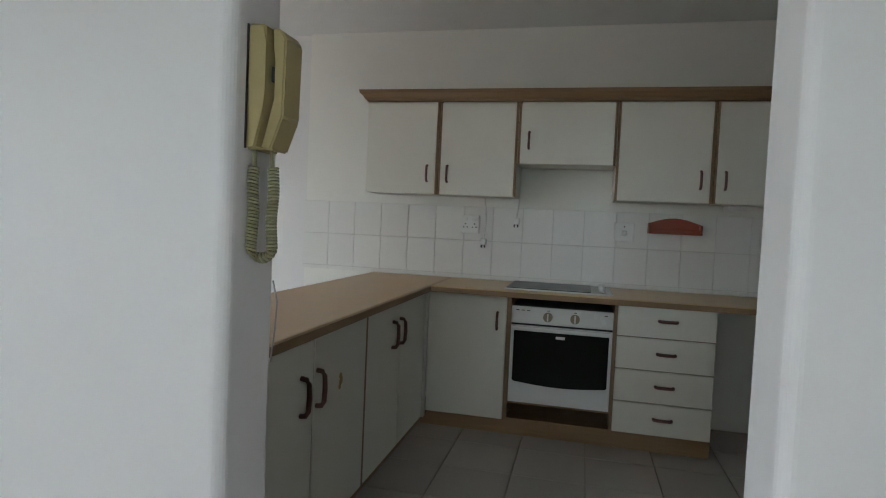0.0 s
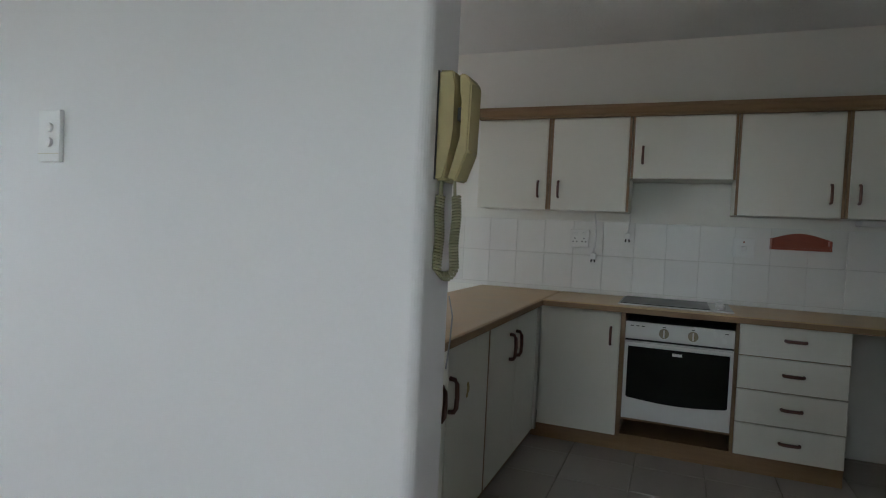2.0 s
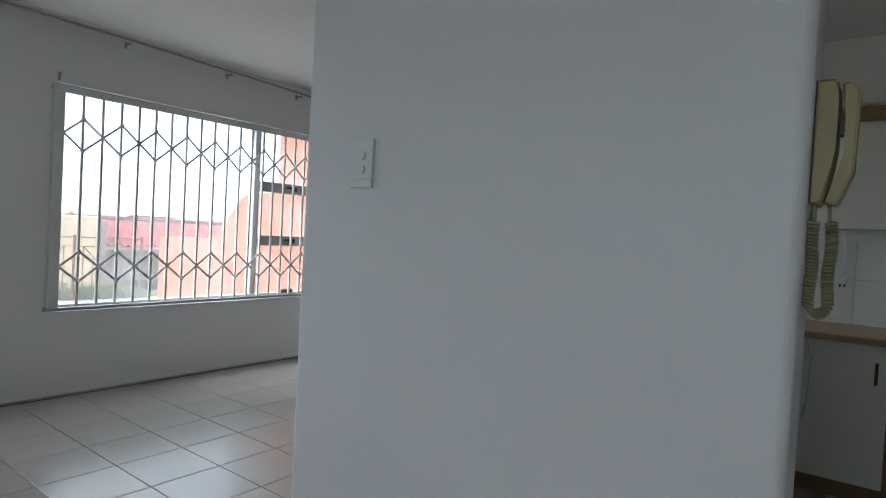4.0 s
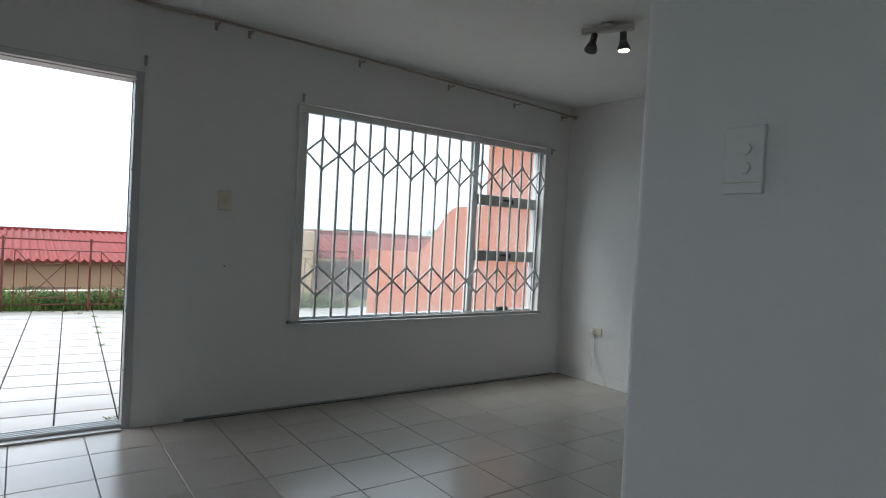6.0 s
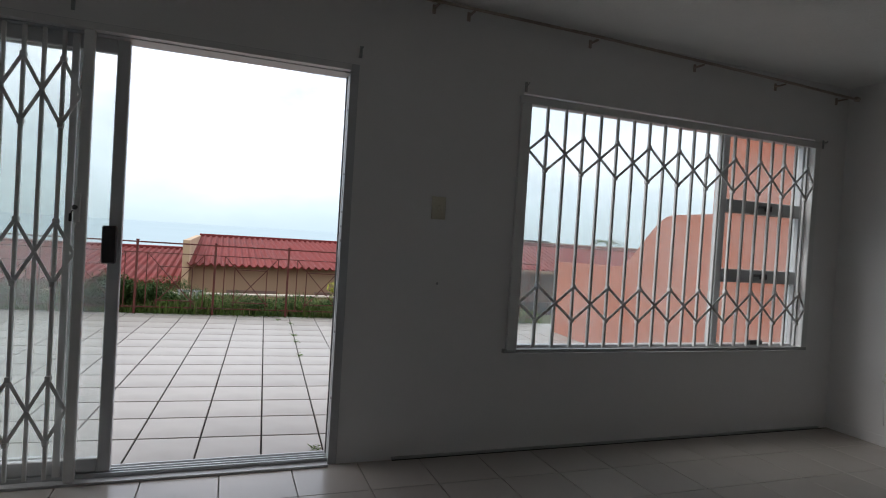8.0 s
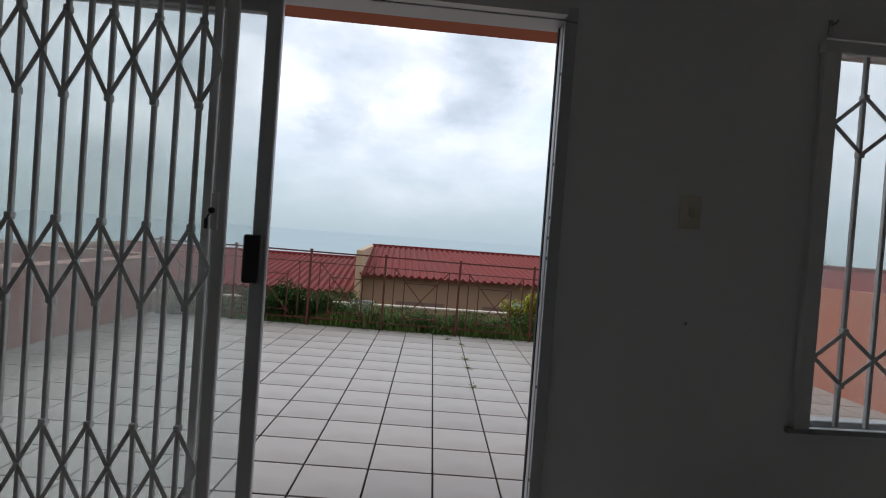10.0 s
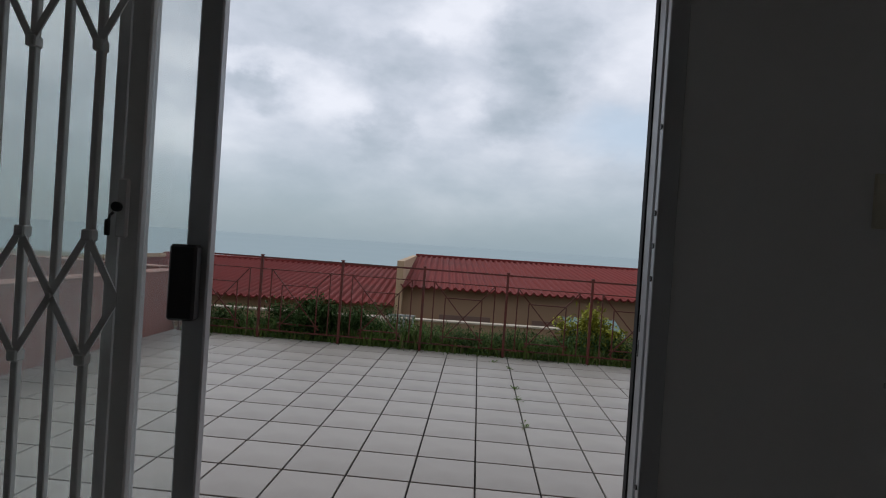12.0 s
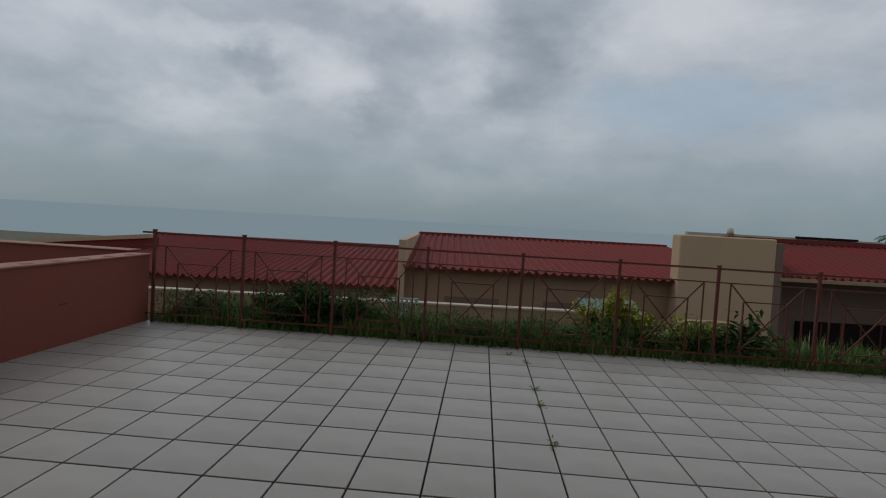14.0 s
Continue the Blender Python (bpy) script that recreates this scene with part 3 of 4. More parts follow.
rnd = random.Random(7)
bm = B()
dry = B()
for k in range(20000):
    x = rnd.uniform(-3.95, 3.9)
    dens = 0.55 + 0.25 * math.sin(x * 2.1 + 1.0) * math.sin(x * 0.9) + 0.2 * math.sin(x * 9.0) * math.sin(x * 5.3 + 1)
    y = FY + 0.01 + abs(rnd.gauss(0, 0.4))
    if rnd.random() > dens:
        continue
    h = rnd.uniform(0.04, 0.23) * (0.45 + 0.75 * dens)
    if y > FY + 0.5:
        h += 0.05
    a = rnd.uniform(0, 2 * math.pi)
    lean = rnd.uniform(0.1, 0.95) * h
    base = Vector((x, y, -0.12))
    tip = base + Vector((math.cos(a) * lean, math.sin(a) * lean, h + 0.08))
    mid_p = base.lerp(tip, 0.55) + Vector((0, 0, 0.03))
    s = Vector((-math.sin(a), math.cos(a), 0)) * rnd.uniform(0.004, 0.009)
    t = dry if rnd.random() < 0.15 else bm
    v = [t.verts.new(c) for c in (base - s, base + s, mid_p + s * 0.8, tip, mid_p - s * 0.8)]
    t.faces.new(v)
turned(solid("grass", bm, M_GRASS, "long green grass growing along the fence", "grass", "stuff"))
turned(solid("dry_grass", dry, M_DRYGRASS, "dry straw-coloured grass along the fence", "grass", "stuff"))


def growth(x):
    """How high the weeds stand along the fence."""
    h = 0.16 + 0.05 * math.sin(x * 3.1) + 0.04 * math.sin(x * 7.7 + 1)
    h += 0.26 * math.exp(-((x + 2.0) / 0.75) ** 2) + 0.1 * math.exp(-((x + 0.4) / 0.7) ** 2) + 0.1 * math.exp(-((x + 3.6) / 0.5) ** 2) + 0.2 * math.exp(-((x - 1.5) / 0.6) ** 2)
    return h


under = B()
for k in range(24000):
    x = rnd.uniform(-3.97, 3.9)
    h = growth(x)
    if rnd.random() > 0.25 + h * 2.2:
        continue
    z = -0.1 + (h + 0.1) * rnd.random() ** 0.8
    y = FY + 0.05 + abs(rnd.gauss(0, 0.22)) - 0.2 * rnd.random() * (z < 0.02 + 0.04 * math.sin(x * 4.3))
    d = Vector((rnd.gauss(0, 1), rnd.gauss(-0.2, 1), rnd.gauss(0.5, 0.7))).normalized()
    leaf(under, Vector((x, y, z)), d, rnd.uniform(0.025, 0.07), rnd.uniform(0.006, 0.015))
turned(solid("undergrowth", under, M_LEAF, "tangled dark green weeds along the fence foot", "weeds", "stuff"))


def shrub(x, y, z, w, h, leaves, mats, label, size=0.07, seed=1):
    r = random.Random(seed)
    s = thing("shrub", (x, y, z), label, "shrub", "shrubs behind the fence")
    stems = B()
    crowns = [B() for m in mats]
    tips = []
    for k in range(11):
        a = r.uniform(0, 6.283)
        d = r.uniform(0.2, 1.0)
        p = [Vector((x, y, z)) + Vector((math.cos(a) * w * 0.5 * d * t, math.sin(a) * w * 0.28 * d * t, h * (1 - 0.35 * d) * r.uniform(0.75, 1.0) * t)) for t in (0, 0.4, 0.75, 1)]
        tube(stems, p, 0.012, 5, 0.004)
        tips.append(p)
    for k in range(leaves):
        p = r.choice(tips)
        t = r.uniform(0.25, 1.0)
        i = min(2, int(t * 3))
        c = p[i].lerp(p[i + 1], t * 3 - i) + Vector((r.gauss(0, 0.07), r.gauss(0, 0.05), r.gauss(0, 0.05)))
        d = Vector((r.gauss(0, 1), r.gauss(0, 1), r.gauss(0.35, 0.6))).normalized()
        m = 0 if len(mats) == 1 or c.z < z + h * r.uniform(0.2, 0.65) else 1
        leaf(crowns[m], c, d, size * r.uniform(0.6, 1.4), size * 0.32)
    part("stem", stems, M_STEM, s)
    for b, m in zip(crowns, mats):
        part("crown", b, m, s)
    return turned(s)


shrub(-2.35, 5.72, -0.15, 1.3, 0.66, 5200, [M_LEAF], "dark green leafy shrub behind the fence", 0.065, 3)
shrub(-1.95, 5.8, -0.15, 1.0, 0.46, 3600, [M_LEAF], "dark green leafy shrub behind the fence", 0.06, 4)
shrub(-0.3, 5.7, -0.15, 1.4, 0.36, 2600, [M_LEAF], "low dark green shrub behind the fence", 0.055, 5)
shrub(1.05, 6.0, -0.2, 1.0, 0.8, 4200, [M_LEAF, M_YLEAF], "variegated yellow-green shrub behind the fence", 0.075, 6)
shrub(1.6, 5.75, -0.15, 1.2, 0.5, 3600, [M_LEAF, M_YLEAF], "variegated yellow-green shrub behind the fence", 0.075, 8)
shrub(2.25, 5.65, -0.15, 0.6, 0.6, 500, [M_LEAF], "sparse green shrub behind the fence", 0.13, 9)
shrub(-3.5, 5.75, -0.15, 0.9, 0.42, 600, [M_LEAF], "low dark green shrub behind the fence", 0.08, 10)
shrub(0.45, 5.75, -0.15, 0.9, 0.3, 600, [M_LEAF], "low dark green shrub behind the fence", 0.08, 11)
# far palm
palm = thing("palm_tree", (34, 45, -1.75), "distant dark palm tree with drooping fronds", "tree")
part("trunk", tube(B(), [(34, 45, -1.75), (34.1, 45, 0), (34.05, 45, 1.7)], 0.16, 8, 0.11), M_STEM, palm)
b = B()
rp = random.Random(12)
for k in range(16):
    a = 6.283 * k / 16 + rp.uniform(-0.15, 0.15)
    up = rp.uniform(0.3, 1.0)
    pts = [Vector((34.05 + math.cos(a) * 1.5 * t, 45 + math.sin(a) * 1.5 * t, 1.7 + up * t * 1.2 - 1.25 * t * t)) for t in (0, 0.25, 0.5, 0.75, 1.0)]
    for p, q in zip(pts, pts[1:]):
        for u in (0.0, 0.33, 0.66):
            c = p.lerp(q, u)
            for sgn in (-1, 1):
                d = Vector((-math.sin(a) * sgn + 0.5 * math.cos(a), math.cos(a) * sgn + 0.5 * math.sin(a), -0.45)).normalized()
                leaf(b, c, d, 0.42, 0.07)
part("crown", b, M_LEAF, palm)

# ---- sliding door ----
door = tagged(new("door_1"), "open white aluminium sliding patio door", "door", kind="structure")
door.location = (-1.2, 0.1, 0)
door.matrix_basis = Matrix.Translation((-1.2, 0.1, 0))
b = B()
box(b, -0.036, -0.001, 0.0085, 0.0215, 0.0, DZ - 0.051)
box(b, -0.046, -0.001, 0.022, 0.062, 0.0, DZ - 0.051, 0.002)
box(b, -0.042, -0.001, 0.0625, 0.094, 0.0, DZ - 0.051)
part("door_frame", b, M_ALU, door, "white aluminium jamb")
b = B()
box(b, -0.049, -0.0425, 0.064, 0.086, 0.03, DZ - 0.05)
part("gasket", b, M_RUBBER, door)
b = B()
box(b, -0.046, -0.002, -0.013, 0.008, 0.0, DZ - 0.052, 0.0015)
part("gate_jamb", b, M_ALU, door, "white lip that receives the security gate")
b = B()
box(b, -0.0468, -0.0461, 0.05, 0.055, 1.05, 1.09)
box(b, -0.0468, -0.0461, 0.05, 0.055, 0.99, 1.03)
part("latch_slot", b, M_DARK, door)
b = B()
box(b, DX0, -0.0005, -0.012, 0.11, DZ - 0.05, DZ)
part("door_frame", b, M_ALU, door, "white aluminium head")
b = B()
box(b, DX0, DX0 + 0.045, -0.012, 0.11, 0.0, DZ - 0.05)
part("door_frame", b, M_ALU, door, "white aluminium jamb")
b = B()
box(b, DX0 + 0.045, -0.045, -0.015, 0.112, -0.018, 0.012)
for yy in (0.0, 0.03, 0.06, 0.095):
    box(b, DX0 + 0.045, -0.045, yy, yy + 0.008, 0.0125, 0.032)
part("track", b, M_ALU, door, "grooved aluminium sill track")
for z in (0.35, 0.7, 1.18, 1.255, 1.33, 1.527, 1.86):
    b = B()
    tube(b, [(-0.0458, -0.001, z), (-0.0488, -0.001, z)], 0.0065, 10)
    part("screw", b, M_DARK, door)


def leaf_panel(name, x0, x1, y, parent, label):
    """A glazed sliding leaf between x0 and x1."""
    b = B()
    f = 0.055
    box(b, x0, x0 + f, y, y + 0.035, 0.035, 2.045, 0.004)
    p = part(name, b, M_ALU, parent, label)
    for q in ((x1 - f, x1, 0.035, 2.045), (x0 + f, x1 - f, 0.035, 0.1), (x0 + f, x1 - f, 1.98, 2.045)):
        b = B()
        box(b, q[0], q[1], y, y + 0.035, q[2], q[3], 0.004)
        part("rail", b, M_ALU, p)
    b = B()
    box(b, x0 + f, x1 - f, y + 0.015, y + 0.021, 0.1, 1.98)
    g = part("pane", b, M_GLASS, p, "salt-hazed glass pane")
    g.visible_shadow = False
    return p


leaf_panel("fixed_leaf", DX0 + 0.045, -1.25, 0.065, door, "fixed glazed leaf")
sl = leaf_panel("sliding_leaf", -2.26, -1.064, 0.012, door, "sliding glazed leaf, pushed open")
b = B()
box(b, -1.14, -1.078, -0.026, 0.012, 1.015, 1.188, 0.006)
part("handle", b, M_DARK, sl, "black plastic pull handle")


def lattice(xs, z0, z1, y, rows, name, label, parent_at, ends=()):
    """A folding security gate: upright bars with rows of crossing links; every second bar carries the joints."""
    g = thing(name, parent_at, label, "security gate")
    for k, x in enumerate(xs):
        b = B()
        box(b, x - 0.008, x + 0.008, y - 0.009, y + 0.009, z0, z1, 0.002)
        part("upright", b, M_GATE, g)
    for lo, hi in rows:
        m = (lo + hi) / 2
        for k, (xa, xb) in enumerate(zip(xs, xs[1:])):
            for za, zb in (((m, hi), (m, lo)) if k % 2 else ((hi, m), (lo, m))):
                part("link", bar(B(), (xa, y - 0.013, za), (xb, y - 0.013, zb), 0.015, 0.004), M_GATE, g)
        for xa, xb in ends:
            for z in (lo, hi):
                part("link", bar(B(), (xa, y - 0.013, z), (xb, y - 0.013, m), 0.015, 0.004), M_GATE, g)
        for k, x in enumerate(xs):
            for z in ((m,) if k % 2 else (lo, hi)):
                b = B()
                if k % 2:
                    tube(b, [(x, y - 0.014, z), (x, y - 0.021, z)], 0.006, 8)
                else:
                    box(b, x - 0.012, x + 0.012, y - 0.019, y + 0.011, z - 0.013, z + 0.013, 0.003)
                part("joint", b, M_GATE, g)
    return g


gate = lattice([-1.32 - 0.0753 * k for k in range(14)], 0.03, 2.04, -0.023, ((0.2, 0.49), (0.915, 1.195), (1.62, 1.91)), "security_gate", "white folding security gate, pushed open before the glass door", (-1.8, -0.035, 0), ((-1.32, -1.246),))
b = B()
box(b, -1.294, -1.264, -0.008, 0.01, 0.03, 2.04, 0.003)
part("upright", b, M_GATE, gate)
b = B()
box(b, -1.244, -1.199, -0.045, -0.02, 0.015, 2.07, 0.004)
post = part("end_post", b, M_GATE, gate)
b = B()
box(b, -1.248, -1.222, -0.058, -0.0455, 1.195, 1.325, 0.004)
part("lock_case", b, M_GATE, post)
b = B()
tube(b, [(-1.242, -0.059, 1.262), (-1.242, -0.069, 1.262)], 0.011, 10)
tube(b, [(-1.246, -0.067, 1.25), (-1.252, -0.07, 1.243), (-1.255, -0.07, 1.232)], 0.003, 6)
box(b, -1.263, -1.25, -0.073, -0.068, 1.198, 1.234, 0.002)
part("key", b, M_DARK, post)
b = B()
box(b, DX0 + 0.05, -0.05, -0.06, -0.013, 2.055, 2.085)
part("head_channel", b, M_GATE, gate)
b = B()
box(b, DX0 + 0.05, -0.05, -0.05, -0.016, 0.0, 0.012)
part("floor_channel", b, M_ALU, gate)

# ---- window ----
window = tagged(new("window_1"), "white aluminium window with casements at one side", "window", kind="structure")
window.matrix_basis = Matrix.Translation((2.1, 0.1, WZ0))
for q in ((WX0, WX0 + 0.045, WZ0, WZ1), (WX1 - 0.045, WX1, WZ0, WZ1), (WX0 + 0.045, WX1 - 0.045, WZ0, WZ0 + 0.04), (WX0 + 0.045, WX1 - 0.045, WZ1 - 0.045, WZ1)):
    b = B()
    box(b, q[0], q[1], 0.045, 0.105, q[2], q[3], 0.003)
    part("window_frame", b, M_ALU, window)
b = B()
box(b, 2.535, 2.59, 0.047, 0.103, WZ0 + 0.04, WZ1 - 0.045, 0.003)
part("mullion", b, M_ALU, window)
for z in (1.09, 1.57):
    b = B()
    box(b, 2.59, WX1 - 0.045, 0.04, 0.1, z - 0.045, z + 0.045, 0.004)
    part("transom", b, M_GREYFRAME, window)
    b = B()
    box(b, 2.93, 2.98, 0.015, 0.04, z - 0.02, z + 0.02, 0.004)
    box(b, 2.86, 2.93, 0.015, 0.028, z, z + 0.018, 0.003)
    part("latch", b, M_DARK, window, "black window latch")
b = B()
box(b, 2.86, 2.98, 0.015, 0.044, WZ0 + 0.04, WZ0 + 0.07, 0.004)
part("latch", b, M_DARK, window, "black window latch")
for q in ((WX0 + 0.045, 2.535, WZ0 + 0.04, WZ1 - 0.045), (2.59, WX1 - 0.045, WZ0 + 0.04, 1.045), (2.59, WX1 - 0.045, 1.135, 1.525), (2.59, WX1 - 0.045, 1.615, WZ1 - 0.045)):
    b = B()
    box(b, q[0], q[1], 0.07, 0.075, q[2], q[3])
    g = part("pane", b, M_GLASS_W, window)
    g.visible_shadow = False
GZ0, GZ1 = 0.6, 2.05
wg = lattice([1.131 + 0.1255 * k - 0.00045 * k * k for k in range(19)], GZ0 + 0.01, GZ1 - 0.02, -0.01, ((0.775, 0.98), (1.66, 1.875)), "window_security_gate", "white folding security grille fixed over the window", (2.1, -0.01, GZ0), ((1.131, 1.01), (3.244, 3.31)))
for q in ((WX0 - 0.02, WX0 + 0.045, GZ0 - 0.01, GZ1 + 0.01), (WX1 - 0.02, WX1 + 0.03, GZ0, GZ1)):
    b = B()
    box(b, q[0], q[1], -0.03, -0.004, q[2], q[3], 0.003)
    part("side_channel", b, M_GATE, wg)
b = B()
box(b, WX0 - 0.03, WX1 + 0.03, -0.034, -0.004, GZ1 - 0.02, GZ1 + 0.025, 0.003)
part("head_channel", b, M_GATE, wg)
b = B()
box(b, WX0 - 0.04, WX1 + 0.03, -0.03, -0.004, GZ0 - 0.018, GZ0 + 0.004, 0.002)
part("floor_channel", b, M_GREYFRAME, wg)

# ---- living room fixtures ----
rod = thing("curtain_rod", (1.8, -0.07, 2.44), "thin brown curtain rod on small wall brackets", "curtain rod")
part("pole", tube(B(), [(-2.6, -0.075, 2.488), (0.5, -0.075, 2.484), (1.4, -0.075, 2.474), (2.9, -0.075, 2.434), (3.6, -0.075, 2.41)], 0.0085, 10), M_ROD, rod)
for x in (-2.3, -0.9, 0.39, 0.595, 1.39, 2.19, 2.9, 3.5):
    z = 2.488 - max(0.0, x - 0.2) ** 1.3 * 0.0158
    b = B()
    box(b, x - 0.007, x + 0.007, -0.085, 0.0, z - 0.022, z - 0.012, 0.002)
    box(b, x - 0.01, x + 0.01, -0.008, -0.001, z - 0.045, z + 0.005, 0.002)
    part("bracket", b, M_ROD, rod)
b = B()
tube(b, [(3.6, -0.075, 2.412), (3.625, -0.075, 2.411)], 0.018, 10)
part("finial", b, M_ROD, rod)


def plate(name, label, cat, origin, normal, w, h, m, group=""):
    """A wall plate facing along normal ('x' means facing -x, 'y' facing -y, 'Y' facing +y)."""
    t = thing(name, origin, label, cat, group)
    x, y, z = origin
    b = B()
    if normal == "x":
        box(b, x - 0.012, x, y - w / 2, y + w / 2, z - h / 2, z + h / 2, 0.003, 2)
    else:
        box(b, x - w / 2, x + w / 2, y - 0.012, y, z - h / 2, z + h / 2, 0.003, 2)
    part("faceplate", b, m, t)
    return t


s = plate("light_switch", "white two-button light switch on the partition", "light switch", (PX0, -3.3, 1.405), "x", 0.075, 0.125, M_WHITE)
for z in (1.425, 1.39):
    part("button", tube(B(), [(PX0 - 0.011, -3.305, z), (PX0 - 0.02, -3.305, z)], 0.011, 16), M_WHITE, s)
b = B()
box(b, PX0 - 0.014, PX0 - 0.0115, -3.335, -3.265, 1.362, 1.364)
part("seam", b, M_CREAM, s)
s = plate("light_switch", "cream light switch plate beside the patio door", "light switch", (0.486, 0.0, 1.39), "y", 0.08, 0.125, M_CREAM)
b = B()
box(b, 0.476, 0.496, -0.02, -0.011, 1.375, 1.405, 0.003)
part("rocker", b, M_CREAM, s)
s = plate("wall_socket", "small cream wall socket with hanging wire", "socket", (XR, -0.45, 0.46), "x", 0.1, 0.07, M_CREAM)
b = B()
box(b, XR - 0.045, XR - 0.012, -0.44, -0.4, 0.44, 0.48, 0.006)
part("plug", b, M_WHITE, s)
part("wire", tube(B(), [(XR - 0.02, -0.43, 0.44), (XR - 0.025, -0.44, 0.3), (XR - 0.02, -0.5, 0.14), (XR - 0.015, -0.56, 0.05), (XR - 0.02, -0.6, 0.004)], 0.004, 6), M_WHITE, s)
part("wire", tube(B(), [(XR - 0.02, -0.42, 0.44), (XR - 0.03, -0.41, 0.3), (XR - 0.03, -0.43, 0.15)], 0.004, 6), M_WHITE, s)
b = B()
box(b, 0.5, 0.512, -0.006, 0.0, 0.965, 0.978, 0.002)
tagged(new("wall_plug", mesh_of("wall_plug", b, M_GREYFRAME)), "small grey screw plug in the white wall", "screw")
# spare brackets above door and window
for x, z in ((0.004, 2.17), (0.98, 2.13), (3.4, 2.07), (-1.3, 2.17)):
    t = thing("hook_bracket", (x, 0, z), "small bare curtain hook bracket screwed to the wall", "bracket", "curtain hook brackets")
    b = B()
    box(b, x - 0.008, x + 0.008, -0.008, 0.0, z - 0.03, z + 0.03, 0.002)
    part("backplate", b, M_GREYFRAME, t)
    part("hook", tube(B(), [(x, -0.008, z + 0.01), (x, -0.03, z + 0.01), (x + 0.004, -0.036, z + 0.022)], 0.004, 6), M_GREYFRAME, t)
# floor edge strip
b = B()
box(b, 0.3, 3.55, -0.022, -0.001, 0.0, 0.012, 0.002)
solid("trim", b, M_GREYFRAME, "thin grey edge strip along the foot of the wall", "trim")

# track light
tl = thing("ceiling_light", (2.145, -1.612, CEIL), "brushed steel ceiling bar with two spotlights, one lit", "ceiling light")
b = B()
bar(b, (2.07, -1.487, CEIL - 0.03), (2.22, -1.737, CEIL - 0.03), 0.045, 0.024, up=(0, 0, 1))
part("bar", b, M_STEEL, tl)
part("ceiling_rose", tube(B(), [(2.145, -1.612, CEIL), (2.145, -1.612, CEIL - 0.02)], 0.045, 16), M_STEEL, tl)
LAMP = bpy.data.materials.new("lit_lamp")
LAMP.use_nodes = True
LAMP.node_tree.nodes["Principled BSDF"].inputs["Emission Color"].default_value = (1, 0.72, 0.38, 1)
LAMP.node_tree.nodes["Principled BSDF"].inputs["Emission Strength"].default_value = 5
for (x, y), m, dx in (((2.108, -1.55), M_DARK, -0.03), ((2.19, -1.687), LAMP, 0.008)):
    part("stem", tube(B(), [(x, y, CEIL - 0.04), (x, y, CEIL - 0.058)], 0.008, 8), M_STEEL, tl)
    b = tube(B(), [(x, y, CEIL - 0.052), (x + dx * 0.5, y, CEIL - 0.1)], 0.0195, 14)
    tube(b, [(x + dx * 0.48, y, CEIL - 0.099), (x + dx, y - 0.004, CEIL - 0.145)], 0.0195, 14, 0.037)
    tube(b, [(x + dx, y - 0.004, CEIL - 0.1445), (x + dx * 1.1, y - 0.004, CEIL - 0.154)], 0.037, 14)
    sp = part("spot", b, M_GUN, tl)
    part("bulb", tube(B(), [(x + dx * 1.1, y - 0.004, CEIL - 0.1542), (x + dx * 1.13, y - 0.004, CEIL - 0.158)], 0.03, 14), m, sp)

# window added in the hall's unseen side wall to brighten partition and kitchen
w2 = tagged(new("added_window"), "added unseen window that lights the hall and partition", "window", kind="structure")
w2.matrix_basis = Matrix.Translation((XL - 0.1, -4.5, 1.25))
for y0, y1, z0, z1 in ((-5.4, -5.35, 1.25, 2.15), (-3.65, -3.6, 1.25, 2.15), (-5.35, -3.65, 1.25, 1.3), (-5.35, -3.65, 2.1, 2.15), (-4.525, -4.475, 1.3, 2.1)):
    b = B()
    box(b, XL - 0.13, XL - 0.07, y0, y1, z0, z1, 0.003)
    part("window_frame", b, M_ALU, w2)
for y0, y1 in ((-5.35, -4.525), (-4.475, -3.65)):
    b = B()
    box(b, XL - 0.103, XL - 0.098, y0, y1, 1.3, 2.1)
    g = part("pane", b, M_GLASS_W, w2)
    g.visible_shadow = False

b = B()
box(b, XR - 0.004, XR, -2.88, -0.024, 0.0, 0.07, 0.001)
solid("baseboard", b, M_WALL, "low white painted baseboard", "baseboard")
b = B()
box(b, XR - 0.012, XR - 0.0045, -2.6, -0.8, 0.0, 0.004)
solid("trim", b, M_RUBBER, "dark shrunken gap along the baseboard", "trim")
b = B()
box(b, 0.3, 3.6, -0.03, -0.0225, 0.0, 0.003)
solid("trim", b, M_RUBBER, "dark gap along the foot of the wall", "trim")

# ---- kitchen ----
CT = 0.842
KX = 3.61
FX = 3.05
PY = -3.96


def pull(b, a, c, out, r=0.0075):
    """A D-shaped handle from a to c standing out along a vector."""
    a, c, out = Vector(a), Vector(c), Vector(out)
    d = (c - a)
    tube(b, [a, a + out * 0.7 + d * 0.02, a + out + d * 0.14, a + out * 1.08 + d * 0.5, a + out + d * 0.86, a + out * 0.7 + d * 0.98, c], r, 8)
    return b




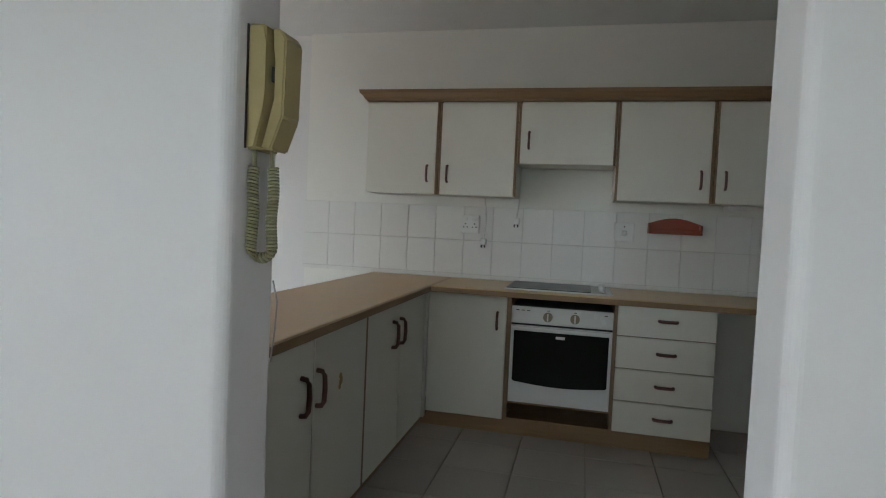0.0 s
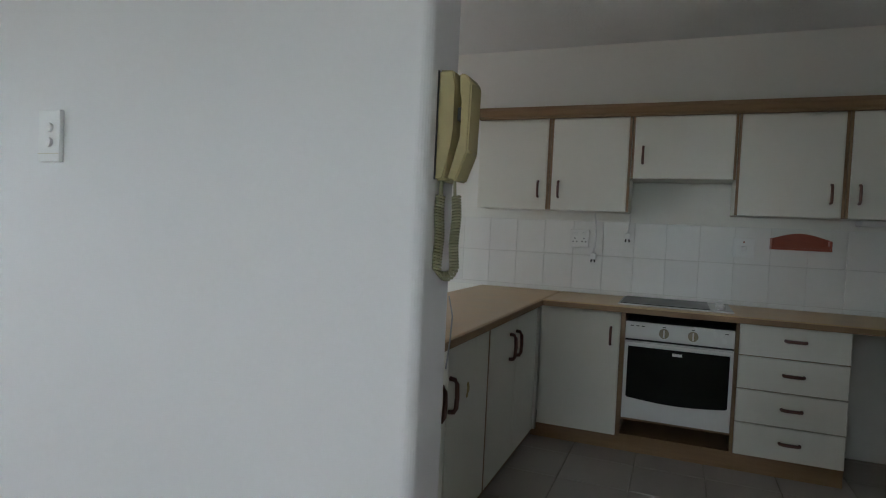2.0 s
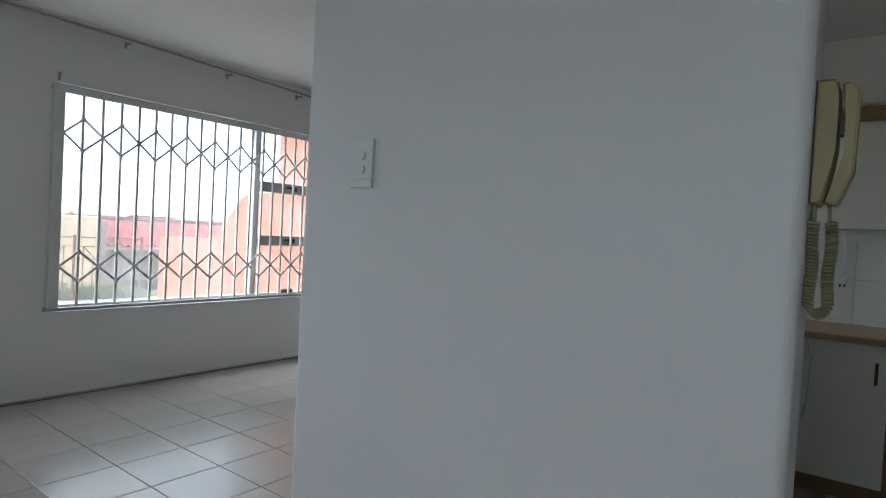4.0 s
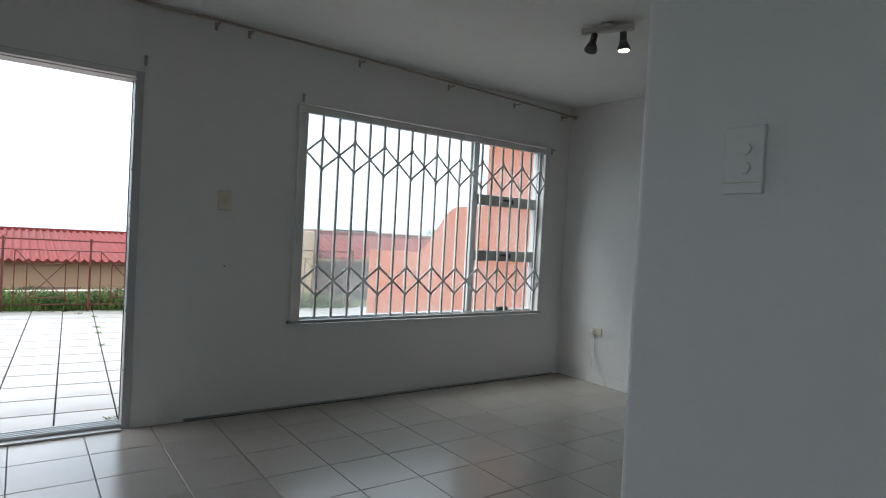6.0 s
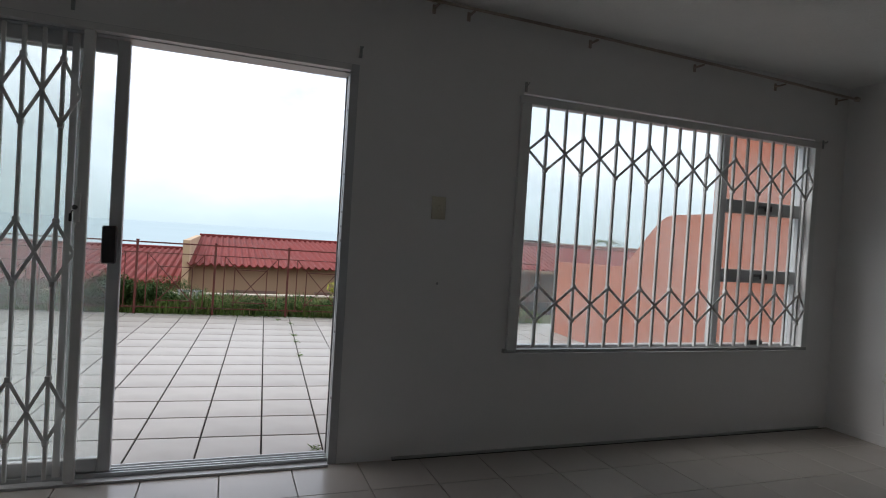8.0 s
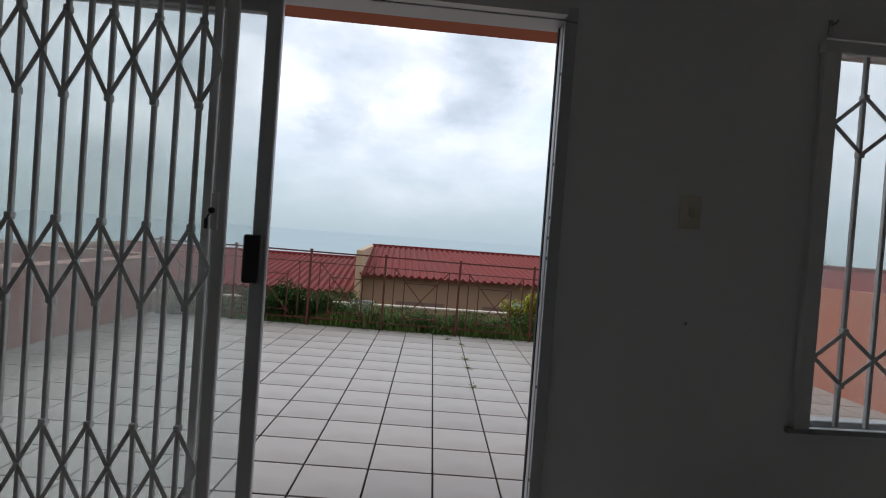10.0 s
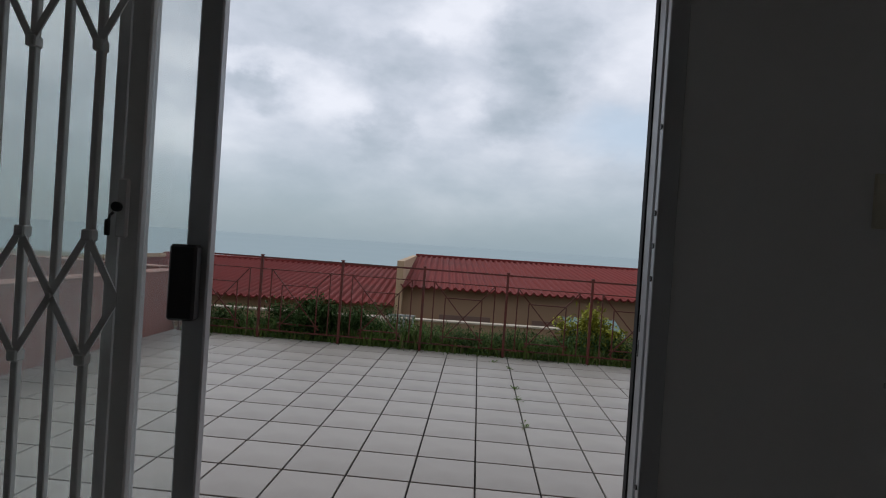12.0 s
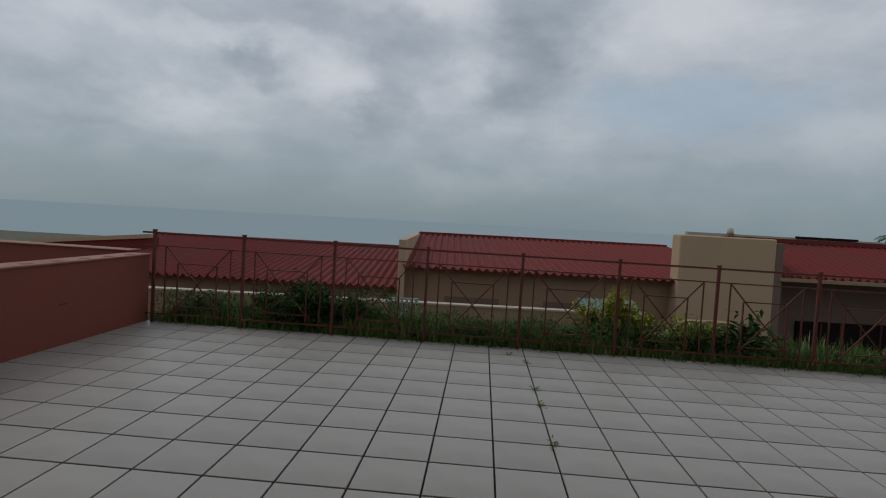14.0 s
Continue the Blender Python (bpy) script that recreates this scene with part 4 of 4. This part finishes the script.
def base_unit(y0, y1, label, fronts, pulls):
    """A floor cabinet of the oven wall, its fronts as (z0, z1) from the floor."""
    c = thing("kitchen_cabinet", (3.3, (y0 + y1) / 2, 0), label, "cabinet", "base cabinets")
    b = B()
    box(b, FX + 0.02, KX - 0.005, y0, y1, 0.085, CT - 0.038)
    part("body", b, M_WOOD, c, "oak-edged carcass")
    for z0, z1 in fronts:
        b = B()
        box(b, FX, FX + 0.018, y0 + 0.004, y1 - 0.004, z0, z1, 0.002)
        d = part("drawer" if len(fronts) > 1 else "door", b, M_CAB, c, "white melamine front")
        for p in pulls:
            if len(fronts) > 1:
                m = (z0 + z1) / 2 + 0.006
                part("handle", pull(B(), (FX, p - 0.046, m), (FX, p + 0.046, m), (-0.02, 0, 0), 0.009), M_PULL, d, "brown plastic handle")
            else:
                part("handle", pull(B(), (FX, p, z1 - 0.19), (FX, p, z1 - 0.09), (-0.022, 0, 0)), M_PULL, d, "brown plastic handle")
    return c


base_unit(-4.44, -3.975, "white single-door base cabinet with oak edges", [(0.09, 0.8)], [-4.385])
base_unit(-5.56, -5.045, "white four-drawer base cabinet with brown handles", [(0.1, 0.271), (0.277, 0.451), (0.457, 0.63), (0.636, 0.812)], [-5.31])
b = B()
box(b, FX + 0.03, FX + 0.046, -5.56, -3.94, -0.005, 0.085)
solid("plinth", b, M_WOOD, "brown wooden plinth under the base cabinets", "trim")
b = B()
box(b, 0.72, FX + 0.046, PY + 0.03, PY + 0.046, -0.005, 0.05)
solid("plinth", b, M_WOOD, "brown wooden plinth under the peninsula cabinets", "trim")
b = B()
box(b, FX - 0.019, FX + 0.019, -3.973, -3.47, 0.051, CT - 0.039, 0.002)
solid("corner_filler", b, M_CAB, "white corner filler between the base cabinets", "panel", "")
# oven housing and oven
c = thing("oven_housing", (3.3, -4.745, 0), "oak-edged oven housing with an open slot below", "cabinet")
for y0, y1 in ((-4.462, -4.442), (-5.043, -5.03)):
    b = B()
    box(b, FX, KX - 0.005, y0, y1, 0.085, CT - 0.038)
    part("side", b, M_WOOD, c)
b = B()
box(b, FX, KX - 0.005, -5.03, -4.462, 0.085, 0.105)
part("bottom", b, M_WOOD, c, "brown board floor of the open slot")
b = B()
box(b, KX - 0.1, KX - 0.09, -5.03, -4.462, 0.105, CT - 0.04)
part("back", b, M_WOOD, c)
b = B()
box(b, FX + 0.005, KX - 0.1, -5.03, -4.462, 0.19, 0.2)
part("shelf", b, M_WOOD, c)
oven = thing("oven", (3.2, -4.745, 0.2), "white built-in electric oven with a dark glass door", "oven")
b = B()
box(b, FX + 0.01, KX - 0.12, -5.024, -4.468, 0.203, 0.757)
part("body", b, M_DARK, oven, "dark sheet-metal oven body")
b = B()
box(b, FX - 0.012, FX + 0.01, -5.026, -4.466, 0.66, 0.757, 0.004, 2)
pan = part("control_panel", b, M_OVEN, oven)
for y in (-4.671, -4.82):
    k = part("knob", tube(B(), [(FX - 0.012, y, 0.706), (FX - 0.034, y, 0.706)], 0.026, 20), M_KNOB, pan, "metallic control knob")
    b = B()
    box(b, FX - 0.04, FX - 0.034, y - 0.004, y + 0.004, 0.684, 0.728, 0.002)
    part("grip", b, M_OVEN, k)
    b = B()
    box(b, FX - 0.0135, FX - 0.012, y - 0.008, y + 0.008, 0.738, 0.742)
    part("mark", b, M_DARK, pan)
for y in (-4.5, -4.53, -4.56, -4.985):
    b = B()
    box(b, FX - 0.0135, FX - 0.012, y - 0.01, y + 0.008, 0.733, 0.737)
    part("mark", b, M_DARK, pan)
b = B()
box(b, FX - 0.012, FX + 0.01, -5.026, -4.466, 0.205, 0.648, 0.004, 2)
od = part("oven_door", b, M_OVEN, oven, "white enamel oven door")
pts = [(-4.485, 0.618), (-5.008, 0.618), (-5.008, 0.335)]
for k in range(9):
    t = k / 8
    pts.append((-5.0 + 0.507 * t, 0.335 - 0.018 * math.sin(math.pi * t) - 0.008))
pts.append((-4.485, 0.335))
part("oven_window", prism(B(), pts, "x", FX - 0.0165, FX - 0.0125), M_BLACK, od, "black glass oven window")
b = B()
box(b, FX - 0.032, FX - 0.014, -5.02, -4.472, 0.628, 0.644, 0.004, 2)
part("oven_handle", b, M_OVEN, od)
b = B()
box(b, FX - 0.0175, FX - 0.0166, -4.77, -4.72, 0.585, 0.6)
part("badge", b, M_STEEL, od, "small silver badge")
# peninsula
pair = [(0.72, 1.08, 1.03), (1.08, 1.556, 1.46), (1.556, 2.068, 1.58), (2.068, 2.545, 2.417), (2.545, 3.03, 2.533)]
for x0, x1, hx in pair:
    c = thing("kitchen_cabinet", ((x0 + x1) / 2, -3.7, 0), "white base cabinet of the peninsula with an oak edge", "cabinet", "peninsula cabinets")
    lift = 0.04 if x0 > 2.0 else 0.0
    b = B()
    box(b, x0, x1, PY + 0.02, -3.46, 0.05, CT - 0.038)
    part("body", b, M_WOOD, c, "oak-edged carcass")
    b = B()
    mid_left = x0 in (1.556, 2.545)
    box(b, x0 + (0.003 if mid_left else 0.012), x1 - (0.012 if mid_left else 0.003), PY, PY + 0.018, 0.055, CT - 0.05, 0.002)
    d = part("door", b, M_CAB, c, "white melamine door")
    if mid_left:
        # dark strip set in the gap between paired doors to give its shade
        b = B()
        box(b, x0 - 0.0028, x0 + 0.0028, PY + 0.003, PY + 0.0195, 0.055, CT - 0.05)
        part("edging", b, M_PULL, c, "dark brown strip that shades the door gap")
    else:
        b = B()
        box(b, x0 - 0.0115, x0 + 0.0115, PY + 0.002, PY + 0.0195, 0.052, CT - 0.048)
        part("edging", b, M_WOOD, c, "oak edging strip")
    part("handle", pull(B(), (hx, PY, 0.55 + lift), (hx, PY, 0.676 + lift), (0, -0.03, 0), 0.009), M_PULL, d, "brown plastic handle")
    spots = {1.556: (1.79, 0.585), 1.08: (1.21, 0.535)}.get(x0)
    if spots:
        for dx, dz, r in ((0, 0.02, 0.012), (0.004, -0.002, 0.015), (-0.006, -0.022, 0.011), (0.01, 0.008, 0.008)):
            part("old_glue", tube(B(), [(spots[0] + dx, PY - 0.0005, spots[1] + dz), (spots[0] + dx, PY - 0.003, spots[1] + dz)], r, 9, r * 0.8), M_GLUE, d, "yellowed glue spot")
b = B()
box(b, 0.72, KX - 0.02, -3.46, -3.44, -0.01, CT - 0.038)
solid("peninsula_back", b, M_CAB, "white back panel of the kitchen peninsula", "panel", "")
# worktops with rounded front edge
def worktop(name, x0, x1, y0, y1, label):
    b = B()
    box(b, x0, x1, y0, y1, CT - 0.038, CT, 0.012, 3)
    t = thing(name, (x0, y0, CT), label, "worktop")
    part("slab", b, M_TOP, t)
    return t


top_a = worktop("worktop", 0.7, KX - 0.004, -3.99, -3.41, "speckled beige laminate worktop of the peninsula")
top_b = worktop("worktop", 3.0, KX - 0.004, -6.55, -3.992, "speckled beige laminate worktop beside the hob")
b = B()
box(b, 2.994, 3.0, -6.55, -3.992, CT - 0.036, CT - 0.006, 0.002)
part("nosing", b, M_WOOD, top_b, "brown wooden nosing")
b = B()
box(b, 0.7, 2.994, -3.996, -3.9905, CT - 0.036, CT - 0.006, 0.002)
part("nosing", b, M_WOOD, top_a, "brown wooden nosing")
hob = thing("hob", (3.3, -4.7, CT), "dark ceramic hob with white corner controls", "hob")
b = B()
box(b, 3.09, 3.545, -5.02, -4.41, CT, CT + 0.008, 0.003)
part("rim", b, M_OVEN, hob, "white rim")
b = B()
box(b, 3.105, 3.53, -4.9, -4.425, CT + 0.0085, CT + 0.012)
part("glass_top", b, M_HOB, hob)
for k in range(3):
    part("knob", tube(B(), [(3.2 + 0.09 * k, -4.96, CT + 0.008), (3.2 + 0.09 * k, -4.96, CT + 0.032)], 0.018, 14), M_WHITE, hob)


def wall_unit(y0, y1, z0, label, hy, hz=None, end=False):
    c = thing("wall_cabinet", (3.45, (y0 + y1) / 2, z0), label, "cabinet", "wall cabinets")
    b = B()
    box(b, 3.322, KX - 0.004, y0, y1, z0 + 0.003, 1.965)
    part("body", b, M_CAB, c)
    for ya, yb in ((y0, y0 + 0.014), (y1 - 0.014, y1))[:1 if end else 2]:
        b = B()
        box(b, 3.303, 3.3215, ya, yb, z0, 1.965)
        part("edging", b, M_WOOD, c, "oak edging strip")
    b = B()
    box(b, 3.3, 3.318, y0 + 0.0145, y1 - (0.002 if end else 0.0145), z0, 1.955, 0.002)
    d = part("door", b, M_CAB, c, "white melamine door")
    hz = z0 + 0.08 if hz is None else hz
    part("handle", pull(B(), (3.3, hy, hz), (3.3, hy, hz + 0.1), (-0.022, 0, 0)), M_PULL, d, "brown plastic handle")
    return c


wall_unit(-3.926, -3.45, 1.385, "white wall cabinet with a brown handle", -3.86, end=True)
wall_unit(-4.42, -3.93, 1.385, "white wall cabinet with oak edging", -3.99)
wall_unit(-5.0, -4.424, 1.588, "short white wall cabinet over the hob", -4.49, 1.68)
wall_unit(-5.536, -5.004, 1.385, "white wall cabinet with oak edging", -5.47)
wall_unit(-6.08, -5.54, 1.385, "white wall cabinet with a brown handle", -5.6)
wall_unit(-6.6, -6.084, 1.385, "white wall cabinet with a brown handle", -6.53)
b = B()
prof = [(-0.035, 1.966), (0.006, 1.966), (0.009, 1.975), (0.02, 1.98), (0.024, 1.99), (0.036, 2.004), (0.046, 2.012), (0.048, 2.032), (-0.035, 2.032)]
ring = [[b.verts.new(p) for p in ((3.3 - e, -6.6, z), (3.3 - e, -3.45 + e, z), (KX - 0.004, -3.45 + e, z))] for e, z in prof]
for p, q in zip(ring, ring[1:] + ring[:1]):
    for k in (0, 1):
        b.faces.new((p[k], p[k + 1], q[k + 1], q[k]))
b.faces.new([r[0] for r in ring])
b.faces.new([r[2] for r in reversed(ring)])
solid("cornice", b, M_WOOD, "brown moulded wooden cornice mitred round the wall cabinets", "cornice", "")

# splashback fixtures
s = plate("double_socket", "white double wall socket on the tiles", "socket", (KX - 0.012, -4.096, 1.207), "x", 0.125, 0.12, M_WHITE)
for dy in (-0.03, 0.03):
    b = B()
    box(b, KX - 0.03, KX - 0.024, -4.096 + dy - 0.013, -4.096 + dy + 0.013, 1.232, 1.25, 0.002)
    part("rocker", b, M_WHITE, s)
    for dz, dd in ((0.01, 0), (-0.012, -0.012), (-0.012, 0.012)):
        part("pin_hole", tube(B(), [(KX - 0.0238, -4.096 + dy + dd, 1.2 + dz), (KX - 0.0245, -4.096 + dy + dd, 1.2 + dz)], 0.0045, 8), M_DARK, s)
s = plate("isolator_switch", "white cooker isolator switch on the tiles", "switch", (KX - 0.012, -5.09, 1.2), "x", 0.12, 0.12, M_WHITE)
b = B()
box(b, KX - 0.036, KX - 0.024, -5.105, -5.075, 1.18, 1.21, 0.004)
part("rocker", b, M_WHITE, s)
part("pilot_light", tube(B(), [(KX - 0.0238, -5.09, 1.235), (KX - 0.026, -5.09, 1.235)], 0.005, 8), M_REDWOOD, s)
s = plate("wall_socket", "white wall socket on the tiles", "socket", (KX - 0.012, -5.93, 1.197), "x", 0.12, 0.12, M_WHITE)
b = B()
box(b, KX - 0.03, KX - 0.024, -5.94, -5.92, 1.2, 1.22, 0.002)
part("rocker", b, M_WHITE, s)


def dangling(y, z_top, z_end, sway, label):
    t = thing("hanging_plug", (KX - 0.06, y, z_end), label, "plug", "plugs hanging below the cabinets")
    pts = [(KX - 0.05, y - sway, z_top), (KX - 0.045, y - sway - 0.012, (z_top * 2 + z_end) / 3), (KX - 0.04, y - 0.01, (z_top + z_end * 2) / 3), (KX - 0.04, y, z_end + 0.03)]
    part("cable", tube(B(), pts, 0.0045, 6), M_WHITE, t)
    b = B()
    box(b, KX - 0.06, KX - 0.022, y - 0.02, y + 0.02, z_end - 0.012, z_end + 0.03, 0.006, 2)
    part("plug_body", b, M_WHITE, t)
    for d in (-0.01, 0.01):
        part("pin", tube(B(), [(KX - 0.045, y + d, z_end - 0.012), (KX - 0.045, y + d * 1.2, z_end - 0.03)], 0.0045, 6), M_DARK, t)


dangling(-4.194, 1.385, 1.085, 0.0, "white plug hanging from a cable under the cabinet")
dangling(-4.407, 1.588, 1.23, 0.0, "white plug hanging on a short cable")
# red wooden rack
t = thing("wall_rack", (KX - 0.05, -5.385, 1.2), "small red-stained wooden wall rack", "rack")
pts = [(-5.23, 1.2), (-5.23, 1.265)]
for k in range(9):
    a = k / 8
    pts.append((-5.25 - 0.27 * a, 1.27 + 0.03 * math.sin(math.pi * a)))
pts += [(-5.54, 1.265), (-5.54, 1.2)]
part("back", prism(B(), pts, "x", KX - 0.026, KX - 0.013), M_REDWOOD, t)
b = B()
box(b, KX - 0.09, KX - 0.0265, -5.54, -5.23, 1.2, 1.213, 0.002)
part("shelf", b, M_REDWOOD, t)
for y0, y1 in ((-5.242, -5.23), (-5.54, -5.528)):
    b = B()
    box(b, KX - 0.085, KX - 0.0265, y0, y1, 1.2135, 1.262, 0.003)
    part("side", b, M_REDWOOD, t)
b = B()
box(b, KX - 0.088, KX - 0.08, -5.527, -5.243, 1.2135, 1.232, 0.002)
part("front_rail", b, M_REDWOOD, t)
t = thing("under_cabinet_box", (3.5, -5.7, 1.36), "small white junction box under the wall cabinet", "junction box")
b = B()
box(b, 3.44, 3.56, -5.76, -5.65, 1.352, 1.384, 0.006, 2)
part("case", b, M_WHITE, t)
t = thing("water_valve", (KX, -5.923, 0.645), "small metal water valve in the appliance gap", "valve")
part("pipe", tube(B(), [(KX, -5.923, 0.645), (KX - 0.05, -5.923, 0.645)], 0.012, 10), M_STEEL, t)
part("tap", tube(B(), [(KX - 0.045, -5.923, 0.625), (KX - 0.045, -5.923, 0.68)], 0.009, 8), M_STEEL, t)

# ---- intercom handset ----
EY = -4.285
ic = thing("intercom_phone", (0.6, EY, 1.42), "aged ivory wall intercom handset with a coiled cord", "intercom")


def moulded(outline, x0, x1, r):
    b = prism(B(), outline, "x", x0, x1)
    bmesh.ops.bevel(b, geom=list(b.edges), offset=r, segments=3, affect="EDGES")
    for f in b.faces:
        f.smooth = f.calc_area() < 2e-4
    return b


def slim(outline):
    return [(EY + dy * 0.76, z) for dy, z in outline]


part("base", moulded(slim([(0, 1.522), (-0.04, 1.52), (-0.043, 1.49), (-0.043, 1.41), (-0.038, 1.38), (-0.023, 1.318), (0, 1.316)]), 0.574, 0.658, 0.004), M_IVORY, ic)
part("handset", moulded(slim([(-0.047, 1.518), (-0.066, 1.515), (-0.08, 1.5), (-0.077, 1.372), (-0.05, 1.317), (-0.025, 1.32), (-0.048, 1.376), (-0.06, 1.4), (-0.06, 1.462), (-0.05, 1.478)]), 0.588, 0.648, 0.003), M_IVORY, ic, "ivory plastic receiver")
b = B()
box(b, 0.592, 0.606, EY - 0.0445, EY - 0.0335, 1.43, 1.455, 0.0012)
part("hook_switch", b, M_DARK, ic, "dark hook switch under the receiver")
# thin dark strip for the shadow line between base and wall
b = B()
box(b, 0.5705, 0.5739, EY - 0.0025, EY - 0.0003, 1.318, 1.52)
part("gap_shadow", b, M_DARK, ic)
# coiled cord hanging in a loop
b = B()
loop = []
turns = 58
leg, rad = 0.138, 0.0163
total = 2 * leg + math.pi * rad
for k in range(turns * 9 + 1):
    d = total * k / (turns * 9)
    ph = 2 * math.pi * turns * k / (turns * 9)
    if d < leg:
        u, w, tilt = 1.0, -d, 0.0
    elif d > total - leg:
        u, w, tilt = -1.0, d - total, 0.0
    else:
        g = (d - leg) / rad
        u, w, tilt = math.cos(g), -leg - rad * math.sin(g), math.sin(g)
    sway = 0.0015 * math.sin(d * 60)
    loop.append((0.6 - 0.011 * u + 0.0085 * math.cos(ph), EY - 0.021 + 0.012 * u + sway + 0.0078 * math.sin(ph) * (1 - 0.7 * tilt), 1.29 + w + 0.0078 * math.sin(ph) * tilt))
tube(b, loop, 0.0026, 5)
part("coiled_cord", b, M_CORD, ic)
part("lead", tube(B(), [(0.591, EY - 0.0085, 1.318), (0.591, EY - 0.0085, 1.29)], 0.004, 8), M_CORD, ic)
part("lead", tube(B(), [(0.611, EY - 0.0275, 1.32), (0.611, EY - 0.0295, 1.29)], 0.003, 8), M_CORD, ic)
part("cable", tube(B(), [(0.672, EY - 0.004, 1.09), (0.675, EY - 0.012, 1.05), (0.673, EY - 0.01, 1.0), (0.672, EY - 0.004, 0.94)], 0.0016, 6), M_GREYFRAME, ic)


# ---- tiles, last ----
def slab(name, w, d, h, m, bevel=0.002):
    b = B()
    box(b, -w / 2, w / 2, -d / 2, d / 2, -h, 0, bevel)
    return mesh_of(name, b, m)


def lay(parent, me, places, rest_label, keep):
    """Tiles in keep's stretch as parts; the others joined into one piece."""
    far = []
    n = 0
    for x, y, z, rot in places:
        if n < 300 and keep(x, y, z):
            o = new("tile", me)
            o.matrix_basis = Matrix.Translation((x, y, z)) @ rot
            o.parent = parent
            n += 1
        else:
            far.append((x, y, z, rot))
    if far:
        vs, fs = [], []
        base_v = [v.co.copy() for v in me.vertices]
        base_f = [tuple(p.vertices) for p in me.polygons]
        for x, y, z, rot in far:
            o = len(vs)
            m4 = Matrix.Translation((x, y, z)) @ rot
            vs.extend(tuple(m4 @ v) for v in base_v)
            fs.extend(tuple(i + o for i in f) for f in base_f)
        mj = bpy.data.meshes.new("far_tiles")
        mj.from_pydata(vs, [], fs)
        mj.materials.append(me.materials[0])
        ob = new("far_tiles", mj)
        ob.parent = parent
        tagged(ob, rest_label, kind="stuff")


FLAT = Matrix.Identity(4)
T = 0.345
spots = []
for i in range(-9, 11):
    for j in range(-1, 21):
        x, y = 0.11 + T * (i + 0.5), -0.36 - 0.35 * (j + 0.5) + 0.0
        if XL - 0.1 < x < XR + 0.1 and YB < y < 0.1:
            spots.append((x, y, 0, FLAT))
me2 = slab("tile", T - 0.004, 0.35 - 0.004, 0.0115, M_TILE)
lay(floor, me2, spots, "pale ceramic floor tiles", lambda x, y, z: y > -5.3)
TX, TY = 0.341, 0.3755
me = slab("tile", TX - 0.010, TY - 0.015, 0.0115, M_PTILE)
spots = []
for i in range(-11, 13):
    for j in range(-7, 9):
        x, y = -0.38 + TX * (i + 0.5), 2.425 + TY * (j + 0.5)
        if -4.0 < x < 4.0 and -0.1 < y < FY + 0.1:
            spots.append((x, y, PZ, FLAT))
lay(patio, me, spots, "pale patio floor tiles", lambda x, y, z: -3.3 < x < 3.3)
# splashback tiles
bm = B()
box(bm, KX - 0.006, KX - 0.0005, -6.6, -2.89, 0.843, 1.327)
splash = solid("splashback", bm, M_WGROUT, "grouted backing of white wall tiles", "wall")
me = slab("tile", 0.1955, 0.2265, 0.006, M_WTILE, 0.0015)
cut = slab("cut_tile", 0.1955, 0.0245, 0.006, M_WTILE, 0.0015)
UP = Matrix.Rotation(radians(-90), 4, "Y") @ Matrix.Rotation(radians(90), 4, "Z")
for i in range(19):
    for j in range(3):
        y = -3.069 + 0.0985 - 0.197 * i
        o = new("tile", me if j else cut)
        o.matrix_basis = Matrix.Translation((KX - 0.012, y, 0.87 - 0.1145 + 0.229 * j if j else 0.8565)) @ UP
        o.parent = splash
# weeds in the joints
b = B()
rr = random.Random(5)
for cx, cy in ((-0.037, 2.81), (-0.037, 3.55), (-0.037, 3.95), (-0.037, 4.75), (-0.085, 0.3), (-0.2, 5.05)):
    for k in range(18):
        a = rr.uniform(0, 6.283)
        leaf(b, Vector((cx + rr.gauss(0, 0.015), cy + rr.gauss(0, 0.035), PZ)), Vector((math.cos(a), math.sin(a), 0.5)).normalized(), rr.uniform(0.02, 0.05), 0.01)
turned(solid("weeds", b, M_GRASS, "small weeds growing in the tile joints", "weeds", "stuff"))
